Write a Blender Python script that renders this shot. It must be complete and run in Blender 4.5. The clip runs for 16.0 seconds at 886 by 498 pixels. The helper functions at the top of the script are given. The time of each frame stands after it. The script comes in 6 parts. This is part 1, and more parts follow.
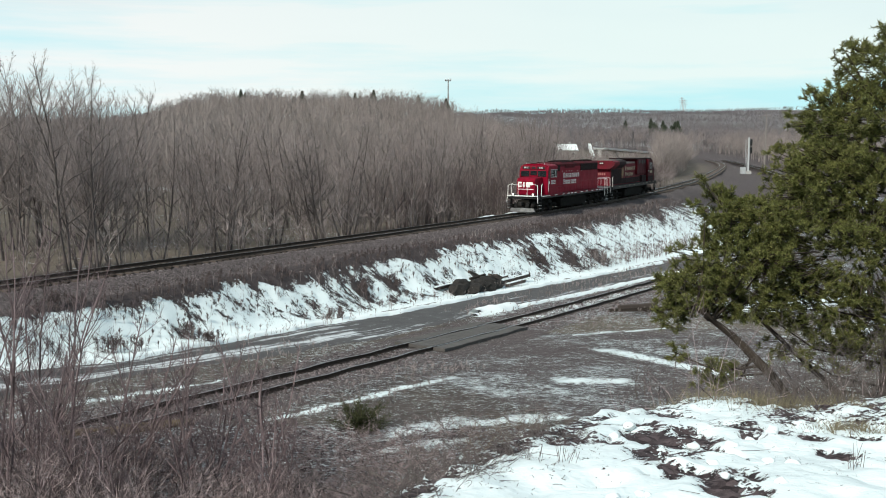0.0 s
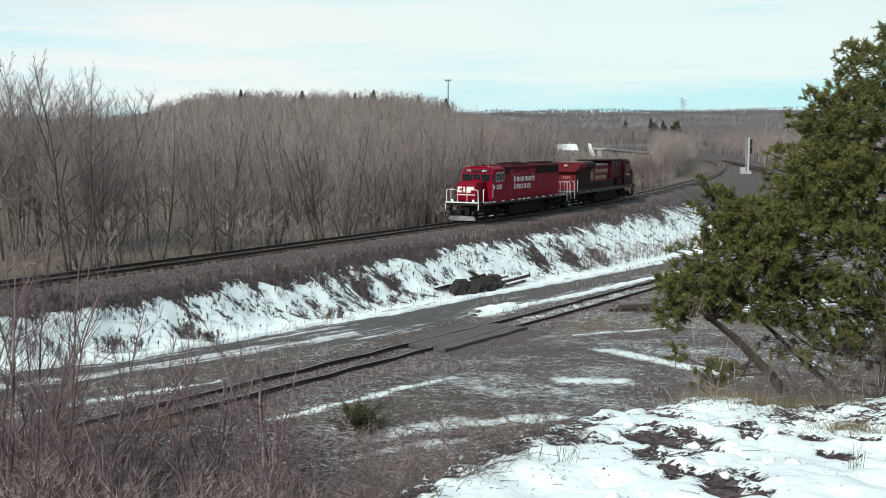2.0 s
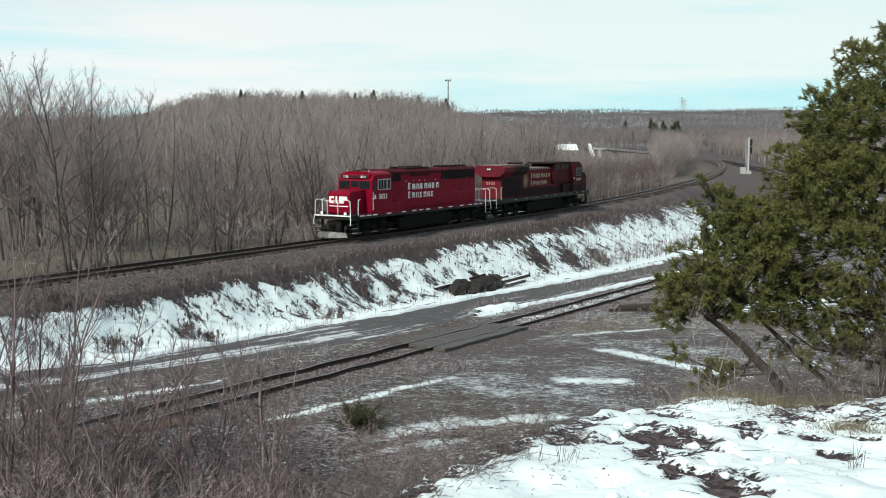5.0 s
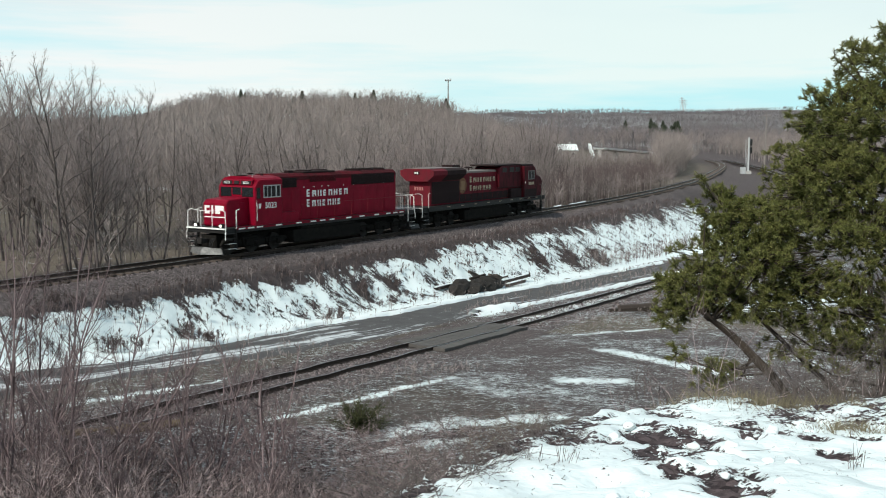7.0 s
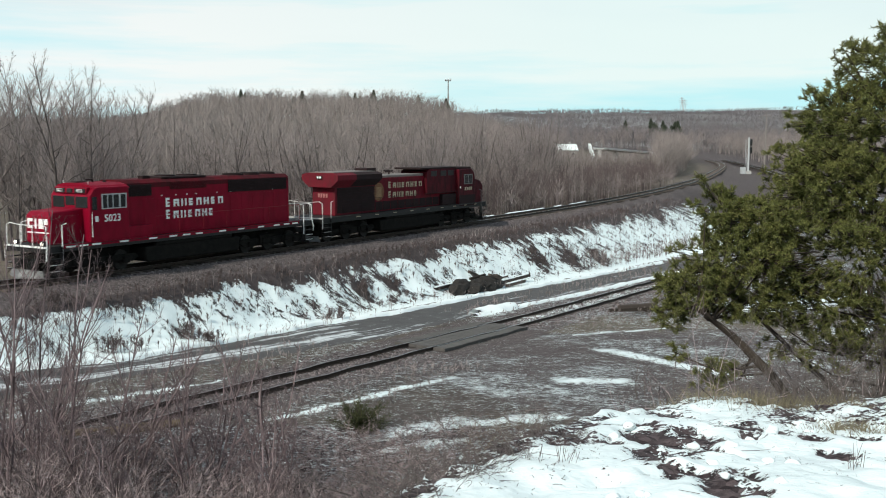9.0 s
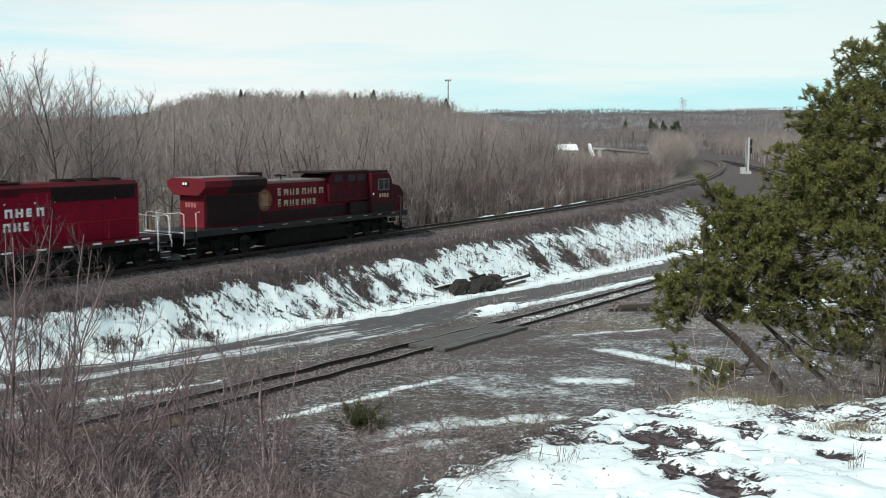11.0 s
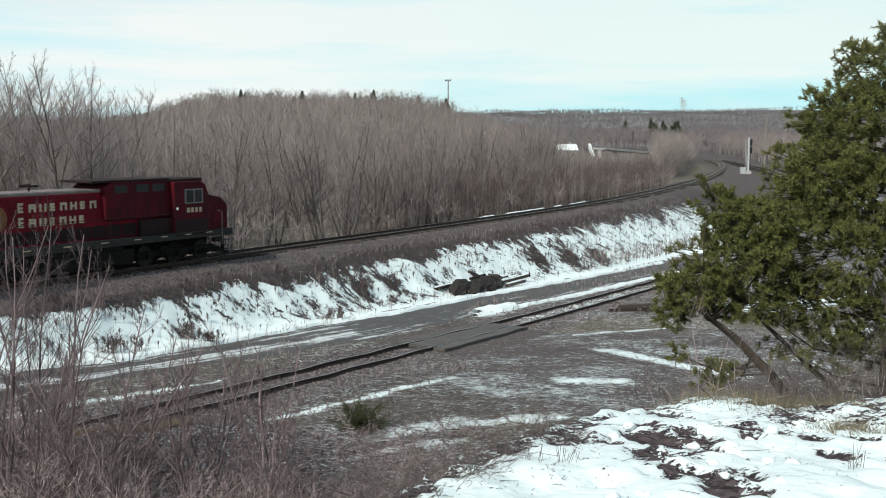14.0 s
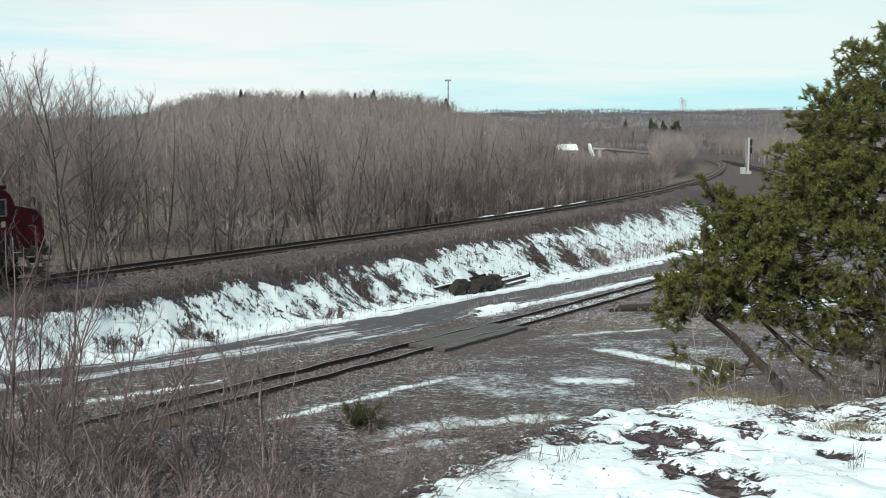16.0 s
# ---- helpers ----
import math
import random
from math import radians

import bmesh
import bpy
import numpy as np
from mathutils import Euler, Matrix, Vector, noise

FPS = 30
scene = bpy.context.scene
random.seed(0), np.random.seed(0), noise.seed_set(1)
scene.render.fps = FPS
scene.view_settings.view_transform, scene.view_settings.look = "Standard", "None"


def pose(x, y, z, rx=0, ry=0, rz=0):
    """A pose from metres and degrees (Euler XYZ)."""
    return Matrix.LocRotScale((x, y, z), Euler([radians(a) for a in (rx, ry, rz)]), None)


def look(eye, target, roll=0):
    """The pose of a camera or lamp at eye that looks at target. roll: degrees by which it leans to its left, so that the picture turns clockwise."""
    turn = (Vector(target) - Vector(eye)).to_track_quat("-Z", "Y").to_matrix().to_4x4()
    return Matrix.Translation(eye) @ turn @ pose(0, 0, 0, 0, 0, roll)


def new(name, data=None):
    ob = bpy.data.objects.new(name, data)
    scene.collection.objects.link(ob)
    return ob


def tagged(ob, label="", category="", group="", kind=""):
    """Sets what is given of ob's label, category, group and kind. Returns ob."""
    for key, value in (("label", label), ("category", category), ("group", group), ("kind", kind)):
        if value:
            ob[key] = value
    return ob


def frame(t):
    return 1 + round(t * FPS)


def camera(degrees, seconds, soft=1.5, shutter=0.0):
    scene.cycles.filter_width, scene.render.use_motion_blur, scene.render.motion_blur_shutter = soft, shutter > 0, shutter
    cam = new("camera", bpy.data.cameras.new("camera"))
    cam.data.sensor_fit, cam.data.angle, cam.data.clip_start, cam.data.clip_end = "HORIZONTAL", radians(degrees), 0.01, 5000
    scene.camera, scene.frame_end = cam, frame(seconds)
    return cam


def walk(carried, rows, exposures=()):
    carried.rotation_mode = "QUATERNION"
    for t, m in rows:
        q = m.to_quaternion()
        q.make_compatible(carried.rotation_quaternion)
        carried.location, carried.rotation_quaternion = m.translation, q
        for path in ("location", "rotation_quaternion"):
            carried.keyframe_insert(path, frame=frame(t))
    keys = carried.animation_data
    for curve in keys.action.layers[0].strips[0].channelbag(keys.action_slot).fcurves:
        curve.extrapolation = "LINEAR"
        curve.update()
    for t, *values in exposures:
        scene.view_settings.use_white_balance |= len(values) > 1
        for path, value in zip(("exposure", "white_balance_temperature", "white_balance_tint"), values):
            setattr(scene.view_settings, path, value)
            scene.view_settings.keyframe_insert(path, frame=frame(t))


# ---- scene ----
# ---------------------------------------------------------------- camera
cam = camera(48.19, 16.0, soft=1.0, shutter=0.4)
EYE = (0.0, 0.0, 10.0)
VIEW = look(EYE, (0.0, 100 * math.cos(radians(6.221)), 10.0 - 100 * math.sin(radians(6.221))), 0.169)
walk(cam, [(0.0, VIEW), (16.0, VIEW)], exposures=[(0.0, 0.0, 6550, 4), (16.0, 0.0, 6550, 4)])

# ---------------------------------------------------------------- sky and sun
SUN_EL, SUN_AZ = radians(41), math.atan2(-0.61, -0.79)   # azimuth as atan2(x, y): from behind the viewpoint and to its left, along the railway
world = bpy.data.worlds.new("world")
scene.world = world
world.use_nodes = True
wn, wl = world.node_tree.nodes, world.node_tree.links
wn.clear()
w_out = wn.new("ShaderNodeOutputWorld")
w_bg = wn.new("ShaderNodeBackground")
w_bg2 = wn.new("ShaderNodeBackground")
w_mix = wn.new("ShaderNodeMixShader")
w_sky = wn.new("ShaderNodeTexSky")
w_sky.sky_type = "NISHITA"
w_sky.sun_disc = False
w_sky.sun_elevation, w_sky.sun_rotation = SUN_EL, SUN_AZ
w_sky.air_density, w_sky.dust_density, w_sky.ozone_density = 1.0, 1.5, 1.0
w_co = wn.new("ShaderNodeTexCoord")
w_map = wn.new("ShaderNodeMapping")
w_map.inputs["Scale"].default_value = (1.6, 1.6, 9.0)
w_noise = wn.new("ShaderNodeTexNoise")
w_noise.inputs["Scale"].default_value = 1.3
w_noise.inputs["Detail"].default_value = 5
w_ramp = wn.new("ShaderNodeValToRGB")
w_ramp.color_ramp.elements[0].position, w_ramp.color_ramp.elements[0].color = 0.36, (0.5, 0.5, 0.5, 1)
w_ramp.color_ramp.elements[1].position, w_ramp.color_ramp.elements[1].color = 0.56, (1, 1, 1, 1)
wl.new(w_co.outputs["Generated"], w_map.inputs["Vector"])
wl.new(w_map.outputs["Vector"], w_noise.inputs["Vector"])
wl.new(w_noise.outputs["Fac"], w_ramp.inputs["Fac"])
w_map2 = wn.new("ShaderNodeMapping")
w_map2.inputs["Scale"].default_value = (1.1, 1.1, 12.0)
w_map2.inputs["Location"].default_value = (3.4, 0.7, 0.35)
w_veil = wn.new("ShaderNodeTexNoise")
w_veil.inputs["Scale"].default_value, w_veil.inputs["Detail"].default_value, w_veil.inputs["Roughness"].default_value = 1.5, 6, 0.55
w_tone = wn.new("ShaderNodeValToRGB")
w_tone.color_ramp.elements[0].position, w_tone.color_ramp.elements[0].color = 0.40, (0.55, 0.86, 0.93, 1)
w_tone.color_ramp.elements[1].position, w_tone.color_ramp.elements[1].color = 0.56, (0.81, 0.91, 0.925, 1)
wl.new(w_co.outputs["Generated"], w_map2.inputs["Vector"])
wl.new(w_map2.outputs["Vector"], w_veil.inputs["Vector"])
wl.new(w_veil.outputs["Fac"], w_tone.inputs["Fac"])
w_warm = wn.new("ShaderNodeMix")
w_warm.data_type, w_warm.blend_type = "RGBA", "MULTIPLY"
w_warm.inputs[7].default_value = (1.13, 1.0, 1.01, 1)
w_side = wn.new("ShaderNodeMapRange")
w_side.inputs["From Min"].default_value, w_side.inputs["From Max"].default_value = 0.15, -0.40
w_dir = wn.new("ShaderNodeSeparateXYZ")
wl.new(w_co.outputs["Generated"], w_dir.inputs["Vector"])
wl.new(w_dir.outputs["X"], w_side.inputs["Value"])
wl.new(w_side.outputs["Result"], w_warm.inputs[0])
wl.new(w_tone.outputs["Color"], w_warm.inputs[6])
wl.new(w_warm.outputs[2], w_bg2.inputs["Color"])
wl.new(w_sky.outputs["Color"], w_bg.inputs["Color"])
w_bg.inputs["Strength"].default_value = 0.13
w_bg2.inputs["Strength"].default_value = 1.04
# haze thins with height: it hides the blue near the horizon and lets it through overhead
w_sep = wn.new("ShaderNodeSeparateXYZ")
wl.new(w_co.outputs["Generated"], w_sep.inputs["Vector"])


def w_math(op, a, b=0.0):
    x = wn.new("ShaderNodeMath")
    x.operation = op
    for sock, v in zip(x.inputs, (a, b)):
        if isinstance(v, (int, float)):
            sock.default_value = v
        else:
            wl.new(v, sock)
    return x.outputs[0]


w_depth = w_math("DIVIDE", w_math("MULTIPLY", w_ramp.outputs["Color"], 0.34), w_math("MAXIMUM", w_sep.outputs["Z"], 0.03))
w_fac = w_math("SUBTRACT", 1.0, w_math("POWER", 2.718, w_math("MULTIPLY", w_depth, -1.0)))
wl.new(w_fac, w_mix.inputs["Fac"])
wl.new(w_bg.outputs["Background"], w_mix.inputs[1])
wl.new(w_bg2.outputs["Background"], w_mix.inputs[2])
wl.new(w_mix.outputs["Shader"], w_out.inputs["Surface"])
sun_data = bpy.data.lights.new("sun", "SUN")
sun_data.energy, sun_data.angle, sun_data.color = 3.9, radians(1.5), (1.0, 0.95, 0.88)
sun = new("sun", sun_data)
sun.matrix_world = look((math.sin(SUN_AZ) * math.cos(SUN_EL) * 100, math.cos(SUN_AZ) * math.cos(SUN_EL) * 100, math.sin(SUN_EL) * 100), (0, 0, 0))


# ---------------------------------------------------------------- materials
class Mat:
    """A node material: a principled shader and short ways to add nodes to it."""

    def __init__(self, name, color=(0.5, 0.5, 0.5), rough=0.8, metal=0.0, spec=0.4):
        self.m = bpy.data.materials.new(name)
        self.m.use_nodes = True
        self.n, self.l = self.m.node_tree.nodes, self.m.node_tree.links
        self.b = self.n["Principled BSDF"]
        self.b.inputs["Base Color"].default_value = (*color, 1)
        self.b.inputs["Roughness"].default_value = rough
        self.b.inputs["Metallic"].default_value = metal
        self.b.inputs["Specular IOR Level"].default_value = spec
        self._co = None

    def co(self):
        if self._co is None:
            self._co = self.n.new("ShaderNodeTexCoord").outputs["Object"]
        return self._co

    def attr(self, name, out="Fac"):
        a = self.n.new("ShaderNodeAttribute")
        a.attribute_name = name
        return a.outputs[out]

    def noise(self, scale, detail=4, rough=0.6, vec=None, stretch=None):
        t = self.n.new("ShaderNodeTexNoise")
        t.inputs["Scale"].default_value, t.inputs["Detail"].default_value, t.inputs["Roughness"].default_value = scale, detail, rough
        vec = vec or self.co()
        if stretch:
            mp = self.n.new("ShaderNodeMapping")
            mp.inputs["Scale"].default_value = stretch
            self.l.new(vec, mp.inputs["Vector"])
            vec = mp.outputs["Vector"]
        self.l.new(vec, t.inputs["Vector"])
        return t.outputs["Fac"]

    def voronoi(self, scale, vec=None, out="Distance"):
        t = self.n.new("ShaderNodeTexVoronoi")
        t.inputs["Scale"].default_value = scale
        self.l.new(vec or self.co(), t.inputs["Vector"])
        return t.outputs[out]

    def ramp(self, fac, *stops):
        r = self.n.new("ShaderNodeValToRGB")
        e = r.color_ramp.elements
        while len(e) < len(stops):
            e.new(0.5)
        for k, (p, c) in enumerate(stops):
            e[k].position = p
            e[k].color = (c, c, c, 1) if isinstance(c, (int, float)) else (*c, 1)
        self.l.new(fac, r.inputs["Fac"])
        return r.outputs["Color"]

    def mix(self, fac, a, b, kind="MIX"):
        x = self.n.new("ShaderNodeMix")
        x.data_type, x.blend_type = "RGBA", kind
        for k, v in ((0, fac), (6, a), (7, b)):
            sock = x.inputs[k]
            if isinstance(v, (int, float)):
                sock.default_value = v if k == 0 else (v, v, v, 1)
            elif isinstance(v, tuple):
                sock.default_value = (*v, 1)
            else:
                self.l.new(v, sock)
        return x.outputs[2]

    def math(self, op, a, b=0.0):
        x = self.n.new("ShaderNodeMath")
        x.operation = op
        for sock, v in ((x.inputs[0], a), (x.inputs[1], b)):
            if isinstance(v, (int, float)):
                sock.default_value = v
            else:
                self.l.new(v, sock)
        return x.outputs[0]

    def random(self):
        return self.n.new("ShaderNodeObjectInfo").outputs["Random"]

    def island(self):
        return self.n.new("ShaderNodeNewGeometry").outputs["Random Per Island"]

    def set(self, name, v):
        self.l.new(v, self.b.inputs[name])
        return self

    def bump(self, height, strength=0.5, distance=0.05):
        x = self.n.new("ShaderNodeBump")
        x.inputs["Strength"].default_value, x.inputs["Distance"].default_value = strength, distance
        self.l.new(height, x.inputs["Height"])
        self.l.new(x.outputs["Normal"], self.b.inputs["Normal"])
        return self


def soft_mat(name, a, b, scale=3.0, rough=0.8, metal=0.0, bump=0.3, dist=0.02, spec=0.3, per="noise"):
    """A material that wanders between two colours, at two scales, with a little relief."""
    m = Mat(name, a, rough, metal, spec)
    big, fine = m.noise(scale, 3), m.noise(scale * 9, 5)
    f = m.mix(0.45, big, fine)
    if per == "object":
        f = m.mix(0.5, f, m.random())
    if per == "island":
        f = m.mix(0.6, f, m.island())
    m.set("Base Color", m.ramp(f, (0.3, a), (0.7, b)))
    if bump:
        m.bump(fine, bump, dist)
    return m.m


def ground_mat():
    m = Mat("ground_cover", (0.1, 0.08, 0.06), 0.95, 0, 0.15)
    lay = m.attr("lay", "Vector")
    pos = m.co()
    n1, n2, n3 = m.noise(0.35, 5, 0.65, pos), m.noise(2.2, 6, 0.7, pos), m.noise(14, 4, 0.7, pos)
    run = m.noise(1.0, 7, 0.66, lay, (0.95, 0.75, 1))
    run2 = m.noise(1.0, 6, 0.75, lay, (3.6, 2.8, 1))
    earth = m.ramp(m.mix(0.5, n2, n3), (0.28, (0.027, 0.022, 0.022)), (0.5, (0.062, 0.052, 0.052)), (0.72, (0.127, 0.108, 0.106)))
    grass = m.ramp(m.mix(0.5, n2, n3), (0.3, (0.070, 0.058, 0.045)), (0.7, (0.215, 0.182, 0.148)))
    stone = m.ramp(m.mix(0.55, m.voronoi(16, pos, "Color"), n3), (0.25, (0.037, 0.032, 0.032)), (0.5, (0.093, 0.077, 0.075)), (0.8, (0.200, 0.169, 0.168)))
    litter = m.ramp(m.mix(0.5, n3, m.voronoi(22, pos, "Color")), (0.3, (0.023, 0.017, 0.018)), (0.7, (0.114, 0.087, 0.090)))
    base = m.mix(m.attr("grassy"), earth, grass)
    base = m.mix(m.attr("stony"), base, stone)
    base = m.mix(m.attr("leafy"), base, litter)
    flat = m.noise(1.5, 7, 0.72, pos, (0.6, 1.3, 1))
    wander = m.mix(m.attr("steep"), m.mix(0.35, flat, n1), m.mix(0.48, run, run2))
    crust = m.mix(0.5, m.noise(5.5, 6, 0.72, pos, (0.7, 1.3, 1)), m.noise(26, 5, 0.7, pos))
    crust = m.math("ADD", m.math("MULTIPLY", m.math("SUBTRACT", crust, 0.5), 1.7), 0.5)
    wander = m.mix(m.attr("crusty"), m.mix(0.24, wander, n3), crust)
    edge = m.math("ADD", m.math("MULTIPLY", m.math("SUBTRACT", wander, 0.5), 3.1), m.math("SUBTRACT", m.attr("snowy"), 0.5))
    mask = m.ramp(m.math("ADD", edge, 0.5), (0.47, 0.0), (0.53, 1.0))
    dust = m.ramp(m.math("ADD", edge, 0.5), (0.30, 0.0), (0.75, 0.9))
    mask = m.mix(m.attr("dusted"), mask, dust)
    snow = m.ramp(m.mix(0.5, n1, n2), (0.3, (0.68, 0.755, 0.765)), (0.7, (0.80, 0.865, 0.87)))
    m.set("Base Color", m.mix(mask, base, snow))
    m.set("Roughness", m.mix(mask, 0.95, 0.6))
    m.bump(m.math("ADD", m.math("MULTIPLY", mask, 0.8), m.mix(mask, n3, m.mix(0.16, m.noise(3.6, 3, 0.6, pos), m.noise(21, 3, 0.6, pos)))), 0.7, 0.06)
    return m.m


def road_mat():
    m = Mat("worn_asphalt", (0.07, 0.07, 0.07), 0.85, 0, 0.3)
    lay = m.attr("lay", "Vector")
    pos = m.co()
    n2, n3 = m.noise(1.4, 5, 0.6, pos), m.noise(18, 4, 0.7, pos)
    tar = m.ramp(m.mix(0.5, n2, n3), (0.3, (0.045, 0.044, 0.045)), (0.7, (0.105, 0.10, 0.10)))
    streak = m.noise(1.0, 5, 0.65, lay, (0.16, 2.6, 1))
    edge = m.math("ADD", m.math("MULTIPLY", m.math("SUBTRACT", m.mix(0.3, streak, m.mix(0.4, n2, n3)), 0.5), 3.0), m.attr("snowy"))
    mask = m.ramp(edge, (0.46, 0.0), (0.66, 1.0))
    m.set("Base Color", m.mix(mask, tar, m.mix(n3, (0.36, 0.37, 0.38), (0.66, 0.70, 0.72))))
    m.bump(n3, 0.3, 0.02)
    return m.m


def snow_mat():
    m = Mat("packed_snow", (0.84, 0.88, 0.90), 0.55, 0, 0.3)
    n1, n2 = m.noise(1.2, 5), m.noise(12, 5)
    m.set("Base Color", m.ramp(m.mix(0.4, n1, n2), (0.3, (0.70, 0.76, 0.77)), (0.62, (0.82, 0.87, 0.875))))
    m.bump(n2, 0.5, 0.03)
    return m.m


def bark_mat(name, a, b, varied=0.4):
    m = Mat(name, a, 0.95, 0, 0.15)
    n1, n2 = m.ramp(m.noise(0.22, 3), (0.36, 0.0), (0.64, 1.0)), m.noise(9, 5, 0.7, None, (1, 1, 0.2))
    f = m.mix(varied, m.mix(0.4, m.mix(0.3, n1, m.random()), n2), m.island())
    m.set("Base Color", m.ramp(f, (0.2, a), (0.8, b)))
    return m.m


M_GROUND, M_ROAD, M_SNOW = ground_mat(), road_mat(), snow_mat()
M_RAIL = soft_mat("rusty_rail_steel", (0.030, 0.023, 0.020), (0.065, 0.048, 0.040), 2, 0.6, 0.5)
M_RAILTOP = soft_mat("polished_rail_steel", (0.30, 0.30, 0.31), (0.42, 0.42, 0.43), 2, 0.35, 0.9, 0)
M_TIE = soft_mat("creosoted_timber", (0.035, 0.028, 0.024), (0.092, 0.074, 0.065), 4, 0.9, 0, 0.5, 0.01, 0.2, "object")
M_STONE = soft_mat("ballast_stone", (0.048, 0.040, 0.041), (0.202, 0.170, 0.173), 6, 0.9, 0, 0.4, 0.01, 0.2, "island")
M_BARK = bark_mat("grey_bark", (0.041, 0.035, 0.033), (0.164, 0.140, 0.134))
M_TWIG = bark_mat("bare_twigs", (0.104, 0.087, 0.085), (0.407, 0.348, 0.336))
M_FARTWIG = bark_mat("far_bare_woods", (0.099, 0.086, 0.082), (0.360, 0.310, 0.293))
M_PALE = bark_mat("pale_stems", (0.054, 0.040, 0.042), (0.266, 0.204, 0.210))


# ---------------------------------------------------------------- mesh helpers
def part(name, bm, material, parent=None, label="", smooth=False):
    """Links a bmesh as one mesh object, under a parent if there is one."""
    me = bpy.data.meshes.new(name)
    if smooth:
        for f in bm.faces:
            f.smooth = True
    bm.to_mesh(me)
    bm.free()
    me.materials.append(material)
    ob = new(name, me)
    if parent:
        ob.parent = parent
    if label:
        ob["label"] = label
    return ob


def mesh_of(name, verts, faces, material, parent=None, label="", smooth=False):
    me = bpy.data.meshes.new(name)
    me.from_pydata([tuple(v) for v in verts] if not isinstance(verts, np.ndarray) else verts.tolist(), [], faces if isinstance(faces, list) else faces.tolist())
    me.materials.append(material)
    if smooth:
        me.polygons.foreach_set("use_smooth", np.ones(len(me.polygons), dtype=bool))
    me.update()
    ob = new(name, me)
    if parent:
        ob.parent = parent
    if label:
        ob["label"] = label
    return ob


def box(bm, x0, x1, y0, y1, z0, z1, bevel=0.0):
    """A box into bm, its edges bevelled."""
    made = bmesh.ops.create_cube(bm, size=1.0)["verts"]
    for v in made:
        v.co = Vector(((x0 + x1) / 2 + v.co.x * (x1 - x0), (y0 + y1) / 2 + v.co.y * (y1 - y0), (z0 + z1) / 2 + v.co.z * (z1 - z0)))
    if bevel:
        edges = list({e for v in made for e in v.link_edges})
        bmesh.ops.bevel(bm, geom=edges, offset=bevel, segments=2, affect="EDGES", profile=0.6)
    return bm


def boxes(*rows, bevel=0.0):
    bm = bmesh.new()
    for r in rows:
        box(bm, *r, bevel=bevel)
    return bm


def tube(bm, points, r, sides=8):
    """A round bar along points into bm."""
    pts = [Vector(p) for p in points]
    rings = []
    for i, p in enumerate(pts):
        d = (pts[min(i + 1, len(pts) - 1)] - pts[max(i - 1, 0)]).normalized()
        a = d.orthogonal().normalized() if i == 0 else (rings_a - d * rings_a.dot(d)).normalized()
        rings_a = a
        b = d.cross(a)
        rr = r[i] if isinstance(r, (list, tuple)) else r
        rings.append([bm.verts.new(p + (a * math.cos(k * math.tau / sides) + b * math.sin(k * math.tau / sides)) * rr) for k in range(sides)])
    for p, q in zip(rings, rings[1:]):
        for k in range(sides):
            bm.faces.new((p[k], p[(k + 1) % sides], q[(k + 1) % sides], q[k]))
    bm.faces.new(rings[0][::-1])
    bm.faces.new(rings[-1])
    return bm


def bars(*runs, r=0.02, sides=6):
    bm = bmesh.new()
    for p in runs:
        tube(bm, p, r, sides)
    return bm


def drum(bm, centre, axis, r, length, sides=24, r2=None):
    """A cylinder of that length along axis, about centre."""
    turn = Vector(axis).to_track_quat("Z", "Y").to_matrix().to_4x4()
    bmesh.ops.create_cone(bm, cap_ends=True, segments=sides, radius1=r, radius2=r if r2 is None else r2, depth=length, matrix=Matrix.Translation(centre) @ turn)
    return bm


def prism(outline, y0, y1):
    """A bmesh: the outline in x and z, drawn out from y0 to y1."""
    bm = bmesh.new()
    a = [bm.verts.new((x, y0, z)) for x, z in outline]
    b = [bm.verts.new((x, y1, z)) for x, z in outline]
    bm.faces.new(a)
    bm.faces.new(b[::-1])
    for k in range(len(a)):
        j = (k + 1) % len(a)
        bm.faces.new((a[k], b[k], b[j], a[j]))
    bmesh.ops.recalc_face_normals(bm, faces=bm.faces)
    return bm


def rounded(bm, amount, segments=2):
    bmesh.ops.bevel(bm, geom=[e for e in bm.edges if e.calc_length() > amount * 2.2], offset=amount, segments=segments, affect="EDGES", profile=0.5, clamp_overlap=True)
    return bm


# ---------------------------------------------------------------- plan of the tracks
RAIL_Z = 3.375


def run_of(x0, y0, heading, knots, bends, start, end):
    """Arc lengths, places and headings of a track whose bend (1/km) runs through the knots."""
    s = np.arange(start, end + 0.5, 1.0)
    k = np.interp(s, knots, bends) / 1000
    i0 = int(-start)
    th = np.concatenate([[0], np.cumsum((k[1:] + k[:-1]) / 2)])
    th = th - th[i0] + heading
    x = np.concatenate([[0], np.cumsum((np.cos(th)[1:] + np.cos(th)[:-1]) / 2)])
    y = np.concatenate([[0], np.cumsum((np.sin(th)[1:] + np.sin(th)[:-1]) / 2)])
    return s, x - x[i0] + x0, y - y[i0] + y0, th


UPPER = run_of(-18.8, 48.52, 1.0245, [0, 60, 90, 120, 150, 180, 215, 250, 300, 360, 430],
               [-0.94, 2.76, 1.76, 1.2, 1.26, 0.5, 0.08, 1.3, 1.78, 3.2, 4.5], -80, 480)
MAIN = run_of(71, 211, 1.335, [0, 100], [0.4, 0.4], -120, 200)
LOWER = run_of(-6.25, 39.7, 0.9615, [0, 100], [1.05, 1.05], -45, 150)


